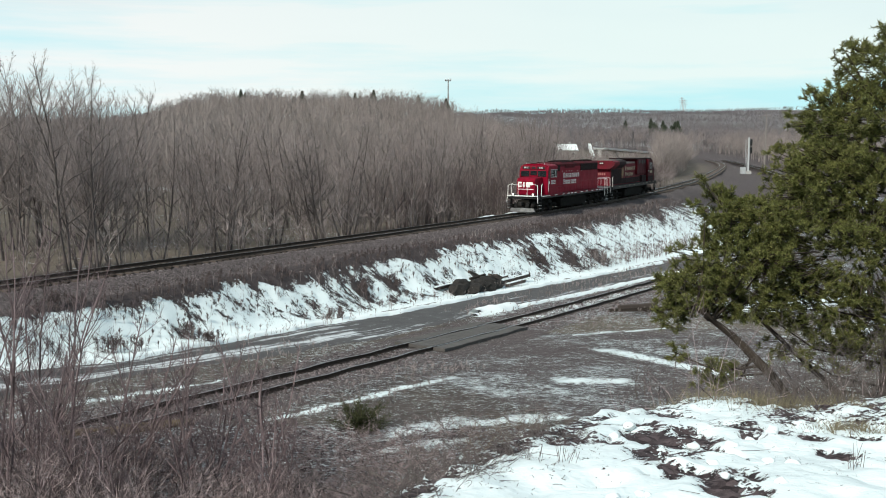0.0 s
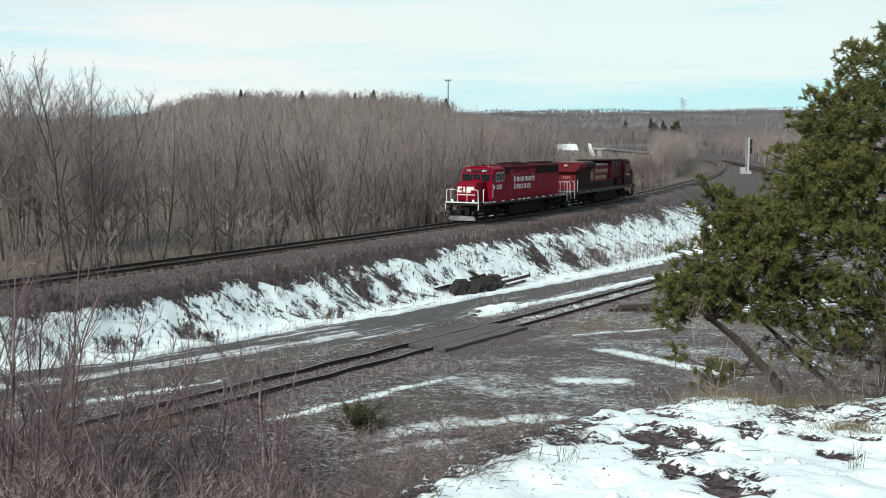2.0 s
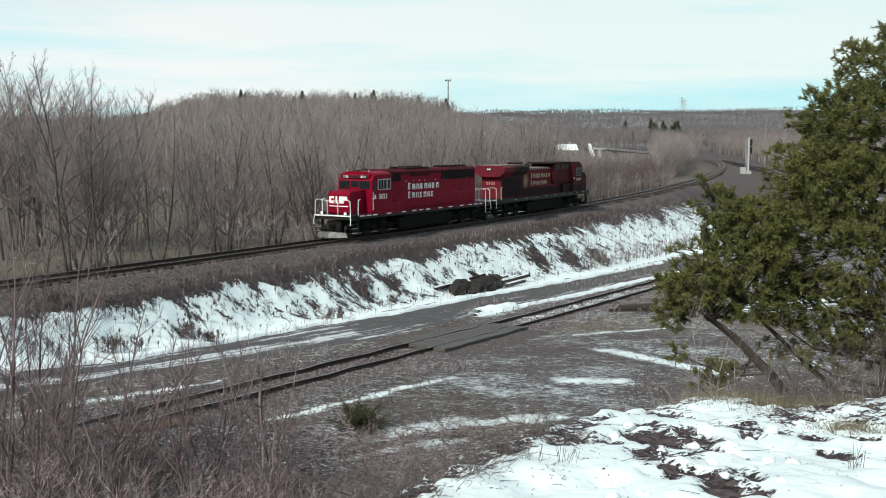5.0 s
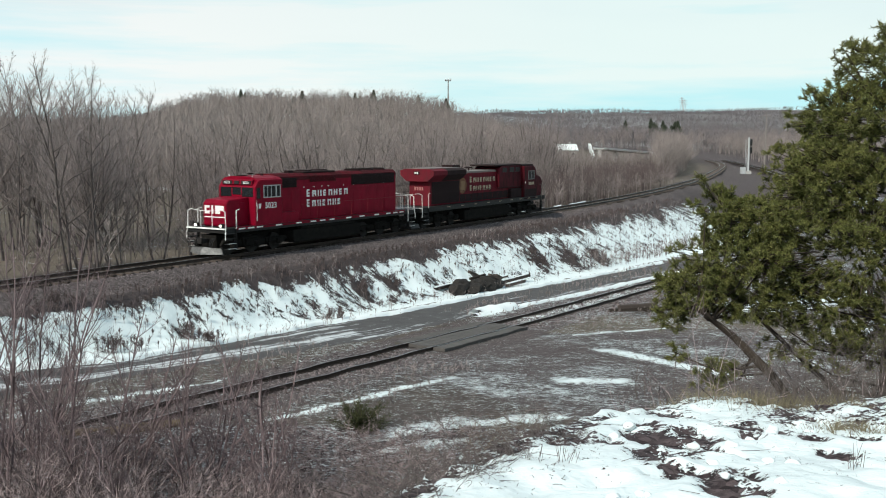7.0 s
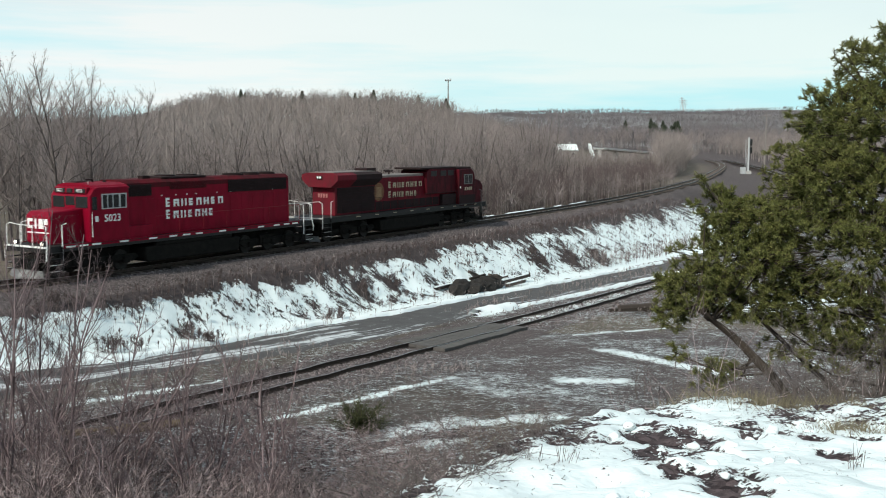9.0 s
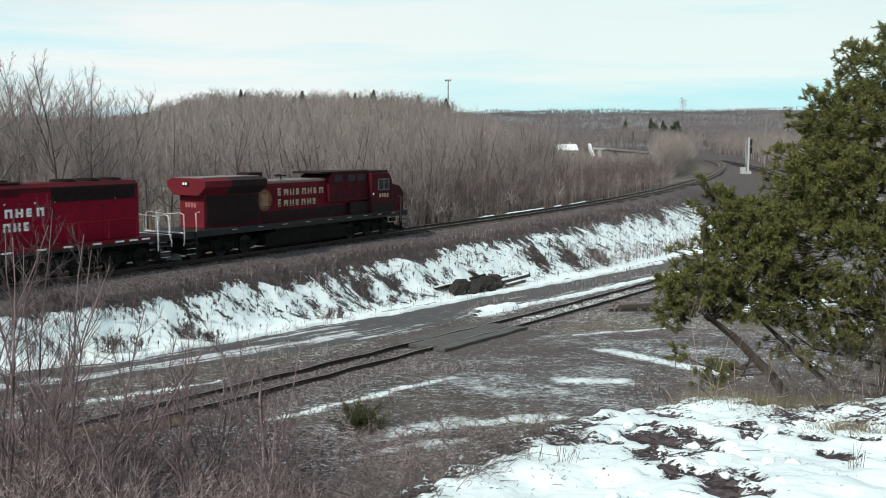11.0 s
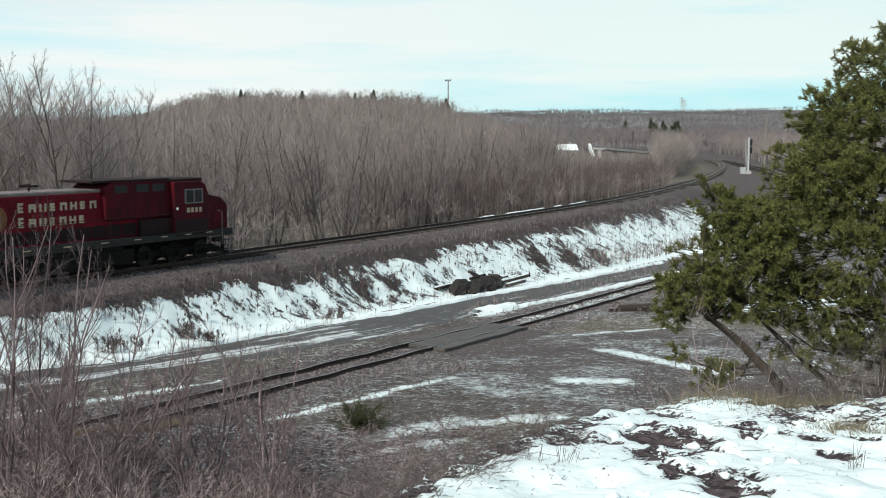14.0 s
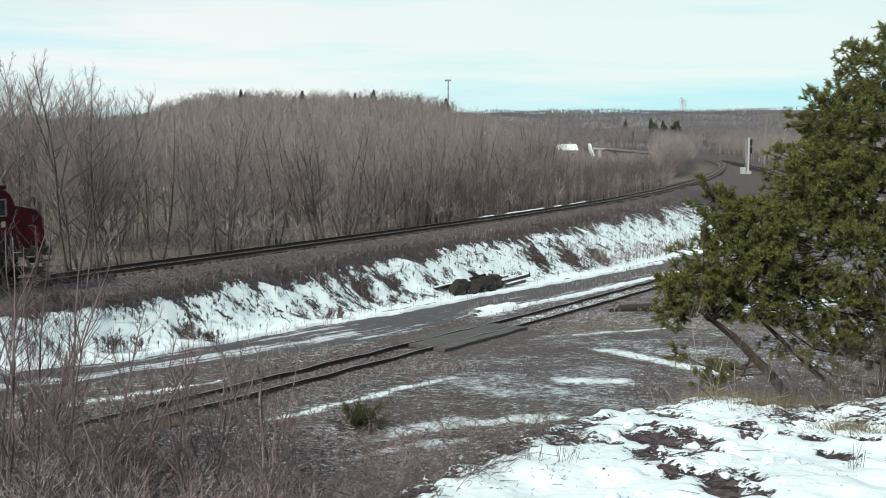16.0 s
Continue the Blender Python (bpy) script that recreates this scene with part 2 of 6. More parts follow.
def on(track, s, w=0.0):
    """The place w metres to the right of a track's middle at arc length s, and the heading there."""
    t = np.interp(s, track[0], track[3])
    return np.interp(s, track[0], track[1]) + w * np.sin(t), np.interp(s, track[0], track[2]) - w * np.cos(t), t


def beside(track, X, Y):
    """Arc length and offset to the right of the nearest place on a track."""
    shape, X, Y = X.shape, X.ravel(), Y.ravel()
    px, py, th = track[1][::2], track[2][::2], track[3][::2]
    s_out, n_out = np.empty(len(X)), np.empty(len(X))
    for a in range(0, len(X), 4000):
        dx, dy = X[a:a + 4000, None] - px, Y[a:a + 4000, None] - py
        i = (dx * dx + dy * dy).argmin(1)
        r = np.arange(len(i))
        s_out[a:a + 4000] = track[0][::2][i] + dx[r, i] * np.cos(th[i]) + dy[r, i] * np.sin(th[i])
        n_out[a:a + 4000] = dx[r, i] * np.sin(th[i]) - dy[r, i] * np.cos(th[i])
    return s_out.reshape(shape), n_out.reshape(shape)


def low_z(s):
    """The lower yard's height beside arc length s of the upper track."""
    return np.interp(s, [-60, -6, 8, 130], [0.9, 0.65, 0.0, -2.45])


def foot(s):
    """How far from the upper track its bank ends."""
    return np.clip(5.7 + 0.09 * s, 4.3, 15) + 0.5 * np.clip(s - 105, 0, 110)


def wave(X, Y, scale, seed=0.0):
    """Smooth noise from -1 to 1."""
    return (np.sin(X / scale * 1.3 + seed) * np.sin(Y / scale * 1.1 + seed * 2.1) + 0.6 * np.sin((X + Y) / scale * 2.3 + seed * 3.7)
            + 0.45 * np.sin((X * 0.8 - Y * 1.2) / scale * 4.1 + seed * 1.3) + 0.3 * np.sin((X * 1.7 + Y * 0.6) / scale * 7.3 + seed)) / 2.0


def crest(X):
    """How far in front of the viewpoint the bluff's edge lies."""
    return np.interp(X, [-6, -1.3, 0.08, 1.02, 2.0, 2.6, 3.2, 3.8, 6, 12], [-8, 1.5, 6.0, 7.9, 9.0, 9.6, 9.4, 9.2, 9.5, 9.0])


def sstep(a, b, v):
    t = np.clip((v - a) / (b - a), 0, 1)
    return t * t * (3 - 2 * t)


def ground_z(X, Y, S=None, N=None):
    """The height of the ground."""
    X, Y = np.asarray(X, float), np.asarray(Y, float)
    if S is None:
        S, N = beside(UPPER, X, Y)
    low = low_z(S)
    yard_z = -0.0201 * (np.clip(S, -60, 130) - 8)
    low = low + (yard_z - low) * sstep(6.2, 8.4, N)
    e = foot(S)
    bank = sstep(0.0, 1.0, (N - 3.2) / np.maximum(e - 3.2, 0.5))
    near = np.interp(N, [0, 1.65, 2.7, 3.2], [RAIL_Z - 0.24, RAIL_Z - 0.24, RAIL_Z - 0.72, RAIL_Z - 0.85])
    z_right = near * (1 - bank) + low * bank + bank * (1 - bank) * 0.7 * wave(X, Y, 2.2, 1.0)
    z_right = z_right + 0.05 * wave(X, Y, 1.1, 3.0) * sstep(3.0, 4.0, N)
    wood = 1.4 + 0.5 * wave(X, Y, 14, 2.0) - 0.5 * sstep(20, 60, -N)
    z_left = np.interp(-N, [0, 1.65, 2.8, 4.5, 14], [RAIL_Z - 0.24, RAIL_Z - 0.24, RAIL_Z - 0.75, RAIL_Z - 0.9, 0]) * (1 - sstep(4.5, 14, -N)) + wood * sstep(4.5, 14, -N)
    z = np.where(N > 0, z_right, z_left)
    # wooded hills behind, from the west round to the north
    az = np.degrees(np.arctan2(X, Y))
    dist = np.hypot(X, Y)
    hill = np.interp(az, [-60, -26, -18, -15.5, -13, -9, 0, 2, 6, 12, 20, 40], [4, 5, 6, 12, 17, 17, 17, 14, 10, 7, 6, 6])
    z = z + np.where(N < 0, hill * sstep(150, 420, dist) * sstep(40, 120, -N), 0)
    z = z + np.interp(dist, [0, 350, 900, 1800, 2800, 5000], [0, 0, 16, 48, 92, 100]) * np.interp(az, [-60, -22, -8, 3, 40], [0.55, 0.6, 0.7, 1, 1])
    z = z + np.where(dist > 500, np.where(dist > 1500, 11, 5) * wave(X, Y, 330, 0.5), 0)
    # the bluff under the viewpoint
    out = Y - crest(X)
    plate = np.where(Y > 3, 8.97 - 0.162 * Y, 8.5) + 0.05 * wave(X, Y, 0.9, 4.0) + 0.016 * wave(X, Y, 0.32, 2.0) + 0.006 * wave(X, Y, 0.12, 5.0)
    plate = plate + 0.11 * np.clip(X - 3.3, 0, 4)
    fall = plate - 0.62 * np.clip(out, 0, None) ** 1.06 + 0.12 * wave(X, Y, 2.0, 6.0) * sstep(0.5, 3, out)
    return np.where(dist < 60, np.maximum(z, fall), z)


def gz(x, y):
    return float(ground_z(np.array([x]), np.array([y]))[0])


# ---------------------------------------------------------------- the ground, one sheet to the horizon
def spaced(dense0, dense1, step, far0, far1, growth=1.16):
    mid = list(np.arange(dense0, dense1, step))
    right, d, x = [], step, mid[-1]
    while x < far1:
        d = min(d * growth, 260)
        x += d
        right.append(x)
    left, d, x = [], step, mid[0]
    while x > far0:
        d = min(d * growth, 260)
        x -= d
        left.append(x)
    return np.array(left[::-1] + mid + right)


ROAD_FAR = [(-37, 8.5), (-30, 19.5), (-23.5, 29.5), (-17.6, 38.9), (-14.3, 42.4), (-10.7, 47.9), (-7.2, 53.2), (-2.8, 57.9), (2.5, 65.7), (9.2, 74.3), (19.6, 88.5), (36, 114), (55, 150)]
ROAD_NEAR = [(-35.5, 7), (-28.4, 18), (-22.2, 27.8), (-16.6, 36.6), (-13.2, 40.0), (-10.0, 42.7), (-6.6, 45.8), (-2.3, 50.3), (2.3, 58.2), (8.1, 65.4), (14.8, 74.8), (31, 101), (49, 139)]


def inside(poly, X, Y):
    hit = np.zeros(X.shape, bool)
    n = len(poly)
    for k in range(n):
        (x0, y0), (x1, y1) = poly[k], poly[(k + 1) % n]
        cross = (y0 > Y) != (y1 > Y)
        hit ^= cross & (X < (x1 - x0) * (Y - y0) / ((y1 - y0) or 1e-9) + x0)
    return hit


def along(line, X, Y):
    """Distance from a line of points."""
    best = np.full(X.shape, 1e9)
    for (x0, y0), (x1, y1) in zip(line, line[1:]):
        dx, dy = x1 - x0, y1 - y0
        t = np.clip(((X - x0) * dx + (Y - y0) * dy) / (dx * dx + dy * dy), 0, 1)
        best = np.minimum(best, np.hypot(X - x0 - t * dx, Y - y0 - t * dy))
    return best


YARD = [(-1.2, 48.1), (3.5, 51.3), (7, 51.8), (12.4, 53.9), (17, 54), (18, 44), (10.5, 36), (4.7, 34.5), (1.0, 38.4), (-2.8, 42.8)]
STREAKS = [([(19.5, 62), (25, 66), (30, 69)], 3.5), ([(21, 53), (30, 60)], 1.8), ([(-6.2, 33.6), (-3.5, 36.5), (-1.8, 38.6), (0.5, 41.0)], 0.42), ([(-1.9, 31.9), (-0.1, 33.3), (1.3, 34.0), (4.0, 34.7)], 0.95), ([(-2.6, 29.6), (-0.9, 31.0), (0.6, 31.6)], 0.5),
           ([(-15.5, 33.4), (-13.0, 36.2), (-8.9, 39.9)], 0.5), ([(7.0, 51.6), (12.3, 53.9)], 0.3), ([(8, 47.5), (10, 45), (12.5, 42)], 0.9),
           ([(2.2, 57.6), (4.2, 60.2)], 1.0), ([(5.0, 40.5), (7.5, 40.8)], 1.0), ([(3.6, 51.4), (5.2, 51.2)], 0.3), ([(8.0, 65.0), (14.5, 74.2)], 0.5), ([(-66, 172), (-20, 182)], 5.0), ([(-10, 150), (0, 160)], 3.0)]


WEEDY = [(-14.9, 43.9, 0.75), (-13.9, 44.6, 0.6), (-11.4, 47.2, 0.9), (-12.6, 48.2, 0.7), (-6.2, 55.2, 0.9), (-4.9, 60.6, 0.9), (-3.2, 62.9, 0.7), (-17.6, 44.4, 0.5), (10.7, 82.6, 1.6), (7.6, 78.6, 1.3), (13.5, 86, 1.4)]   # weedy bare spots on the bank


def build_ground():
    xs, ys = spaced(-24, 24, 0.2, -3400, 3400), spaced(2.5, 84, 0.24, -500, 4200)
    xs = np.unique(np.round(np.concatenate([xs, np.arange(-0.6, 4.4, 0.05)]), 4))
    ys = np.unique(np.round(np.concatenate([ys, np.arange(4.4, 10.4, 0.06)]), 4))
    X, Y = np.meshgrid(xs, ys)
    S, N = beside(UPPER, X, Y)
    SL, NL = beside(LOWER, X, Y)
    Z = ground_z(X, Y, S, N)
    e = foot(S)
    out = Y - crest(X)
    bluff = (out < 0) & (Y > -60)
    below = ~bluff & (Y < 33)
    # where snow lies
    snow = np.full(X.shape, 0.18)
    bank_t = (N - 3.0) / np.maximum(e - 3.0, 0.5)
    on_bank = (bank_t > 0) & (bank_t < 1.15) & (N > 0)
    lip = np.interp(S, [0, 10, 18, 26], [0.08, 0.12, 0.14, 0.06]) + 0.11 * wave(S, S * 0, 2.6, 1.0) + 0.09 * wave(X, Y, 0.7, 2.5)
    rich = np.interp(S, [-5, 4, 10, 16, 24, 40, 80, 120], [0.72, 0.69, 0.63, 0.57, 0.61, 0.63, 0.66, 0.1])
    snow = np.where(on_bank, rich * sstep(lip, lip + 0.34, bank_t) + 0.22 * sstep(0.88, 0.98, bank_t), snow)
    snow = np.where(on_bank & (bank_t < 0.85), snow + 0.10 * wave(X, Y, 1.3, 4.0) + 0.13 * wave(X, Y, 0.45, 7.0), snow)
    snow = np.where((N > 0) & (bank_t <= 0), 0.0, snow)
    wood = N < -4
    snow = np.where(wood, 0.20 + 0.14 * wave(X, Y, 12, 3.0), snow)
    snow = np.where((N <= 0) & ~wood, 0.02, snow)
    snow = np.where((N <= 0) & ~wood & (N < -1.45) & (N > -2.5) & (S > 46) & (S < 84), 0.55, snow)
    flat = (bank_t >= 1.1) & (N > 0)
    snow = np.where(flat, 0.30 + 0.08 * wave(X, Y, 5, 2.0), snow)
    snow = np.where(flat & (N < e * 1.45) & (S < 16), 0.9, snow)
    for wx, wy, wr in WEEDY:
        gap = np.hypot(X - wx, (Y - wy) * 0.8) / wr
        snow = np.where(on_bank | flat, snow - 0.42 * np.exp(-(gap * 1.35) ** 2), snow)
    yard = inside(YARD, X, Y)
    snow = np.where(yard, 0.31 + 0.16 * wave(X * 0.5, Y, 2.4, 7.0), snow)
    for line, width in STREAKS:
        snow = np.maximum(snow, 0.80 - 0.6 * along(line, X, Y) / width + 0.24 * wave(X, Y, 0.8, 2.0))
    bed = np.abs(NL) < 2.4
    snow = np.where(bed & (Y < 49), np.minimum(snow, 0.24), snow)
    snow = np.where((np.abs(NL) < 0.66) & (SL > 19), 0.62, snow)
    cross = (SL > 9) & (SL < 17) & (np.abs(NL) < 3)
    snow = np.where(cross, 0.16, snow)
    snow = np.where(below, np.where(out < 16, 0.30, np.maximum(snow, 0.34)), snow)
    patches = [((1.44, 7.13), 0.12, 0.41), ((1.60, 6.90), 0.16, 0.72), ((1.88, 7.13), 0.12, 0.38), ((1.77, 6.58), 0.11, 0.35), ((1.32, 6.15), 0.13, 0.31), ((1.36, 5.69), 0.07, 0.17), ((1.49, 5.64), 0.07, 0.15), ((1.54, 5.42), 0.09, 0.21), ((1.71, 5.43), 0.08, 0.28), ((1.49, 5.07), 0.11, 0.26), ((1.63, 4.95), 0.06, 0.13), ((1.89, 6.21), 0.04, 0.18), ((1.60, 7.69), 0.11, 0.17), ((2.34, 7.76), 0.23, 0.25), ((2.54, 7.43), 0.20, 0.26), ((2.27, 7.11), 0.08, 0.15), ((1.17, 6.75), 0.09, 0.19), ((0.94, 7.14), 0.17, 0.47), ((0.80, 6.65), 0.12, 0.21), ((2.58, 6.33), 0.08, 0.28), ((3.08, 6.98), 0.16, 0.28), ((2.68, 6.97), 0.10, 0.17), ((2.04, 8.40), 0.17, 0.16)]
    bare = np.zeros(X.shape)
    for (px, py), rx, ry in patches:
        bare = np.maximum(bare, 1.3 - np.hypot((X - px) / rx, (Y - py) / ry) * 0.8 + 0.18 * wave(X, Y, 0.16, px))
    bare = np.maximum(bare, 0.75 - np.abs(out + 0.25) / 0.5 + 0.5 * wave(X, Y, 0.35, 2.0))
    bare = np.maximum(bare, sstep(2.0, 3.4, X + 0.25 * wave(X, Y, 0.6, 3.0)) * sstep(7.0, 8.4, Y) * (0.60 + 0.4 * wave(X, Y, 0.22, 6.0)))
    bare = np.maximum(bare, sstep(1.15, 0.7, X) * sstep(-1.1, -0.2, out) * (0.62 + 0.4 * wave(X, Y, 0.22, 1.5)))
    bare = np.clip(bare, 0, 1)
    snow = np.where(bluff, 1.12 - 1.15 * bare + 0.22 * bare * wave(X, Y, 0.13, 1.0) + 0.16 * wave(X, Y, 0.4, 8.0), snow)
    # what lies under it
    stony = np.where((np.abs(N) < 3.1), 1.0, 0.0)
    stony = np.maximum(stony, np.where(np.abs(NL) < 2.6, 1.0, 0.0))
    stony = np.maximum(stony, np.where(yard, 0.8, 0.0))
    stony = np.where((N > 2) & (S > 112), 0.85, stony)
    # Beyond 650 m the ground is only greyed, to suit the haze-tinted woods.
    stony = np.where(np.hypot(X, Y) > 650, 0.7, stony)
    grassy = np.where(flat & ~yard, 0.25 + 0.3 * wave(X, Y, 6, 1.0), 0.0)
    grassy = np.where(flat & (NL < -2.2) & (X < 0), 0.45, grassy)
    grassy = np.where(N < -4, 0.9, grassy)
    grassy = np.where((NL > 2.6) & (Y > 52) & (Y < 58), 0.8, grassy)
    grassy = np.clip(grassy, 0, 1)
    leafy = np.where(bluff | below, 1.0, 0.0)
    leafy = np.where(on_bank, 0.2, leafy)
    Z = Z + np.where(bluff, 0.04 * sstep(0.25, 0.75, snow), 0)
    rng = np.random.default_rng(19)
    dents = [(rng.uniform(-0.2, 3.6), rng.uniform(4.6, 9.2), rng.uniform(0.07, 0.16), rng.uniform(0.008, 0.026)) for k in range(150)]
    dents += [(0.9 + 0.33 * k + rng.normal(0, 0.06), 5.2 + 0.42 * k + 0.14 * (-1) ** k, 0.11, 0.04) for k in range(9)]
    for dx, dy, dr, dd in dents:
        near = np.hypot((X - dx) / dr, (Y - dy) / (dr * 1.5))
        Z = Z - np.where(bluff, dd * (np.exp(-near ** 2 * 1.5) - 0.35 * np.exp(-(near - 1.4) ** 2 * 5)), 0)
    Z = Z - np.where((np.abs(N) < 1.45) & (np.abs(N) > 0), 0.02, 0)
    idx = np.arange(X.size).reshape(X.shape)
    faces = np.stack([idx[:-1, :-1], idx[:-1, 1:], idx[1:, 1:], idx[1:, :-1]], -1).reshape(-1, 4)
    me = bpy.data.meshes.new("ground")
    me.vertices.add(X.size)
    me.vertices.foreach_set("co", np.stack([X, Y, Z], -1).ravel())
    me.loops.add(faces.size)
    me.loops.foreach_set("vertex_index", faces.ravel())
    me.polygons.add(len(faces))
    me.polygons.foreach_set("loop_start", np.arange(0, faces.size, 4))
    me.polygons.foreach_set("use_smooth", np.ones(len(faces), bool))
    me.update(calc_edges=True)
    for name, val in (("snowy", snow), ("stony", stony), ("grassy", grassy), ("leafy", leafy), ("steep", on_bank.astype(float)), ("crusty", np.where(bluff, 1.0, np.where(below, 0.75, np.where(flat & ~yard, 0.6, np.where(yard, 0.55, 0.0))))), ("dusted", np.where(yard, 0.5, np.where(flat & ~bluff, 0.15, 0.0)))):
        me.attributes.new(name, "FLOAT", "POINT").data.foreach_set("value", val.ravel().astype(np.float32))
    me.attributes.new("lay", "FLOAT_VECTOR", "POINT").data.foreach_set("vector", np.stack([S - N * 0.3, N, Z * 0], -1).ravel().astype(np.float32))
    me.materials.append(M_GROUND)
    tagged(new("ground", me), "snow-patched brown earth, gravel and dry grass below a railway bank", "ground", kind="structure")


def road_strip():
    n = 260
    def even(line):
        p = np.array(line, float)
        d = np.concatenate([[0], np.cumsum(np.hypot(*np.diff(p, axis=0).T))])
        t = np.linspace(0, d[-1], n)
        return np.stack([np.interp(t, d, p[:, 0]), np.interp(t, d, p[:, 1])], -1)
    a, b = even(ROAD_FAR), even(ROAD_NEAR)
    m = 9
    w = np.linspace(0, 1, m)
    P = a[:, None] * (1 - w)[None, :, None] + b[:, None] * w[None, :, None]
    wob = 0.25 * wave(P[:, :, 0], P[:, :, 1], 2.0, 5.0)
    P[:, 0, 0] += wob[:, 0]
    P[:, -1, 0] += wob[:, -1]
    Z = ground_z(P[..., 0], P[..., 1]) + 0.035
    Z[:, 0] -= 0.05
    Z[:, -1] -= 0.05
    v = np.concatenate([P, Z[..., None]], -1).reshape(-1, 3)
    i = np.arange(n * m).reshape(n, m)
    f = np.stack([i[:-1, :-1], i[:-1, 1:], i[1:, 1:], i[1:, :-1]], -1).reshape(-1, 4)
    ob = mesh_of("road", v, f, M_ROAD, smooth=True)
    along_s = np.repeat(np.linspace(0, 170, n), m)
    across = np.tile(w * 5, n)
    ob.data.attributes.new("lay", "FLOAT_VECTOR", "POINT").data.foreach_set("vector", np.stack([along_s, across, across * 0], -1).ravel().astype(np.float32))
    x = P[..., 0]
    wn_ = np.tile(w, (n, 1))
    sn = np.where(x < -4.5, 0.16 + 0.55 * np.exp(-((wn_ - 0.6) / 0.18) ** 2) + 0.4 * np.exp(-((wn_ - 0.2) / 0.08) ** 2), 0.20 + 0.25 * np.exp(-((wn_ - 0.8) / 0.15) ** 2))
    ob.data.attributes.new("snowy", "FLOAT", "POINT").data.foreach_set("value", sn.ravel().astype(np.float32))
    tagged(ob, "worn grey asphalt service road with streaks of packed snow", "road", kind="structure")


def snow_bank(name, line, width, height, label, seed):
    """A lumpy ridge of ploughed snow along a line."""
    rng = np.random.default_rng(seed)
    p = np.array(line, float)
    d = np.concatenate([[0], np.cumsum(np.hypot(*np.diff(p, axis=0).T))])
    n = int(d[-1] / 0.3)
    t = np.linspace(0, d[-1], n)
    c = np.stack([np.interp(t, d, p[:, 0]), np.interp(t, d, p[:, 1])], -1)
    tan = np.gradient(c, axis=0)
    tan /= np.hypot(tan[:, 0], tan[:, 1])[:, None]
    nor = np.stack([tan[:, 1], -tan[:, 0]], -1)
    wv = width * (0.75 + 0.35 * wave(t, t * 0, 1.7, seed) + 0.15 * rng.normal(size=n))
    prof = np.array([-1, -0.7, -0.35, 0, 0.35, 0.7, 1])
    ph = np.array([-0.5, 0.45, 0.85, 1, 0.9, 0.4, -0.5])
    P = c[:, None] + nor[:, None] * (prof[None, :] * wv[:, None] * 0.5)[..., None]
    Z = ground_z(P[..., 0], P[..., 1]) + 0.04 + ph[None] * height * (0.8 + 0.5 * rng.random((n, 7)))
    Z[:, 0] -= 0.06
    Z[:, -1] -= 0.06
    i = np.arange(n * 7).reshape(n, 7)
    f = np.stack([i[:-1, :-1], i[:-1, 1:], i[1:, 1:], i[1:, :-1]], -1).reshape(-1, 4)
    ob = mesh_of(name, np.concatenate([P, Z[..., None]], -1).reshape(-1, 3), f, M_SNOW, smooth=True)
    tagged(ob, label, "snow", kind="stuff")


# ---------------------------------------------------------------- tracks
def rail_line(track, s0, s1, w, base, parent, step=1.5):
    """One rail: foot, web and head, with a shiny running face."""
    prof = [(-0.075, 0.0), (-0.075, 0.012), (-0.012, 0.03), (-0.012, 0.13), (-0.037, 0.14), (-0.037, 0.168), (0.037, 0.168), (0.037, 0.14), (0.012, 0.13), (0.012, 0.03), (0.075, 0.012), (0.075, 0.0)]
    s = np.arange(s0, s1, step)
    x, y, th = on(track, s, w)
    v, f = [], []
    for k in range(len(s)):
        zz = base(s[k], x[k], y[k]) - 0.168
        for a, b in prof:
            v.append((x[k] + a * math.sin(th[k]), y[k] - a * math.cos(th[k]), zz + b))
    m = len(prof)
    for k in range(len(s) - 1):
        for j in range(m):
            i = (j + 1) % m
            f.append((k * m + j, k * m + i, (k + 1) * m + i, (k + 1) * m + j))
    ob = mesh_of("rail", v, f, M_RAIL, parent)
    ob.data.materials.append(M_RAILTOP)
    for p in ob.data.polygons:
        if p.index % m == 5:
            p.material_index = 1
    return ob


def tie_mesh():
    bm = boxes((-0.115, 0.115, -1.3, 1.3, -0.18, 0.0), bevel=0.012)
    me = bpy.data.meshes.new("tie")
    bm.to_mesh(me)
    bm.free()
    me.materials.append(M_TIE)
    return me


def build_track(name, track, s0, s1, base, label, tie_step, tie_from, tie_to, proud=0.0):
    root = tagged(new(name), label, "railway track", kind="structure")
    for w in (-0.755, 0.755):
        rail_line(track, s0, s1, w, base, root)
    me = tie_mesh()
    rng = random.Random(5)
    far = bmesh.new()
    s = s0
    while s < s1:
        x, y, th = on(track, s)
        z = base(s, x, y) - 0.172 + proud
        m = pose(x, y, z, 0, 0, math.degrees(th) + rng.uniform(-1.2, 1.2))
        if tie_from <= s <= tie_to:
            ob = new("tie", me)
            ob.parent = root
            ob.matrix_basis = m
        else:
            n0 = len(far.verts)
            far.from_mesh(me)
            far.verts.ensure_lookup_table()
            for v in far.verts[n0:]:
                v.co = m @ v.co
        s += tie_step
    if len(far.verts):
        tagged(part("ties", far, M_TIE, root), kind="stuff")
    else:
        far.free()
    return root


def lower_base(s, x, y):
    xc, yc, _ = on(LOWER, s)
    return gz(float(xc), float(yc)) + 0.19


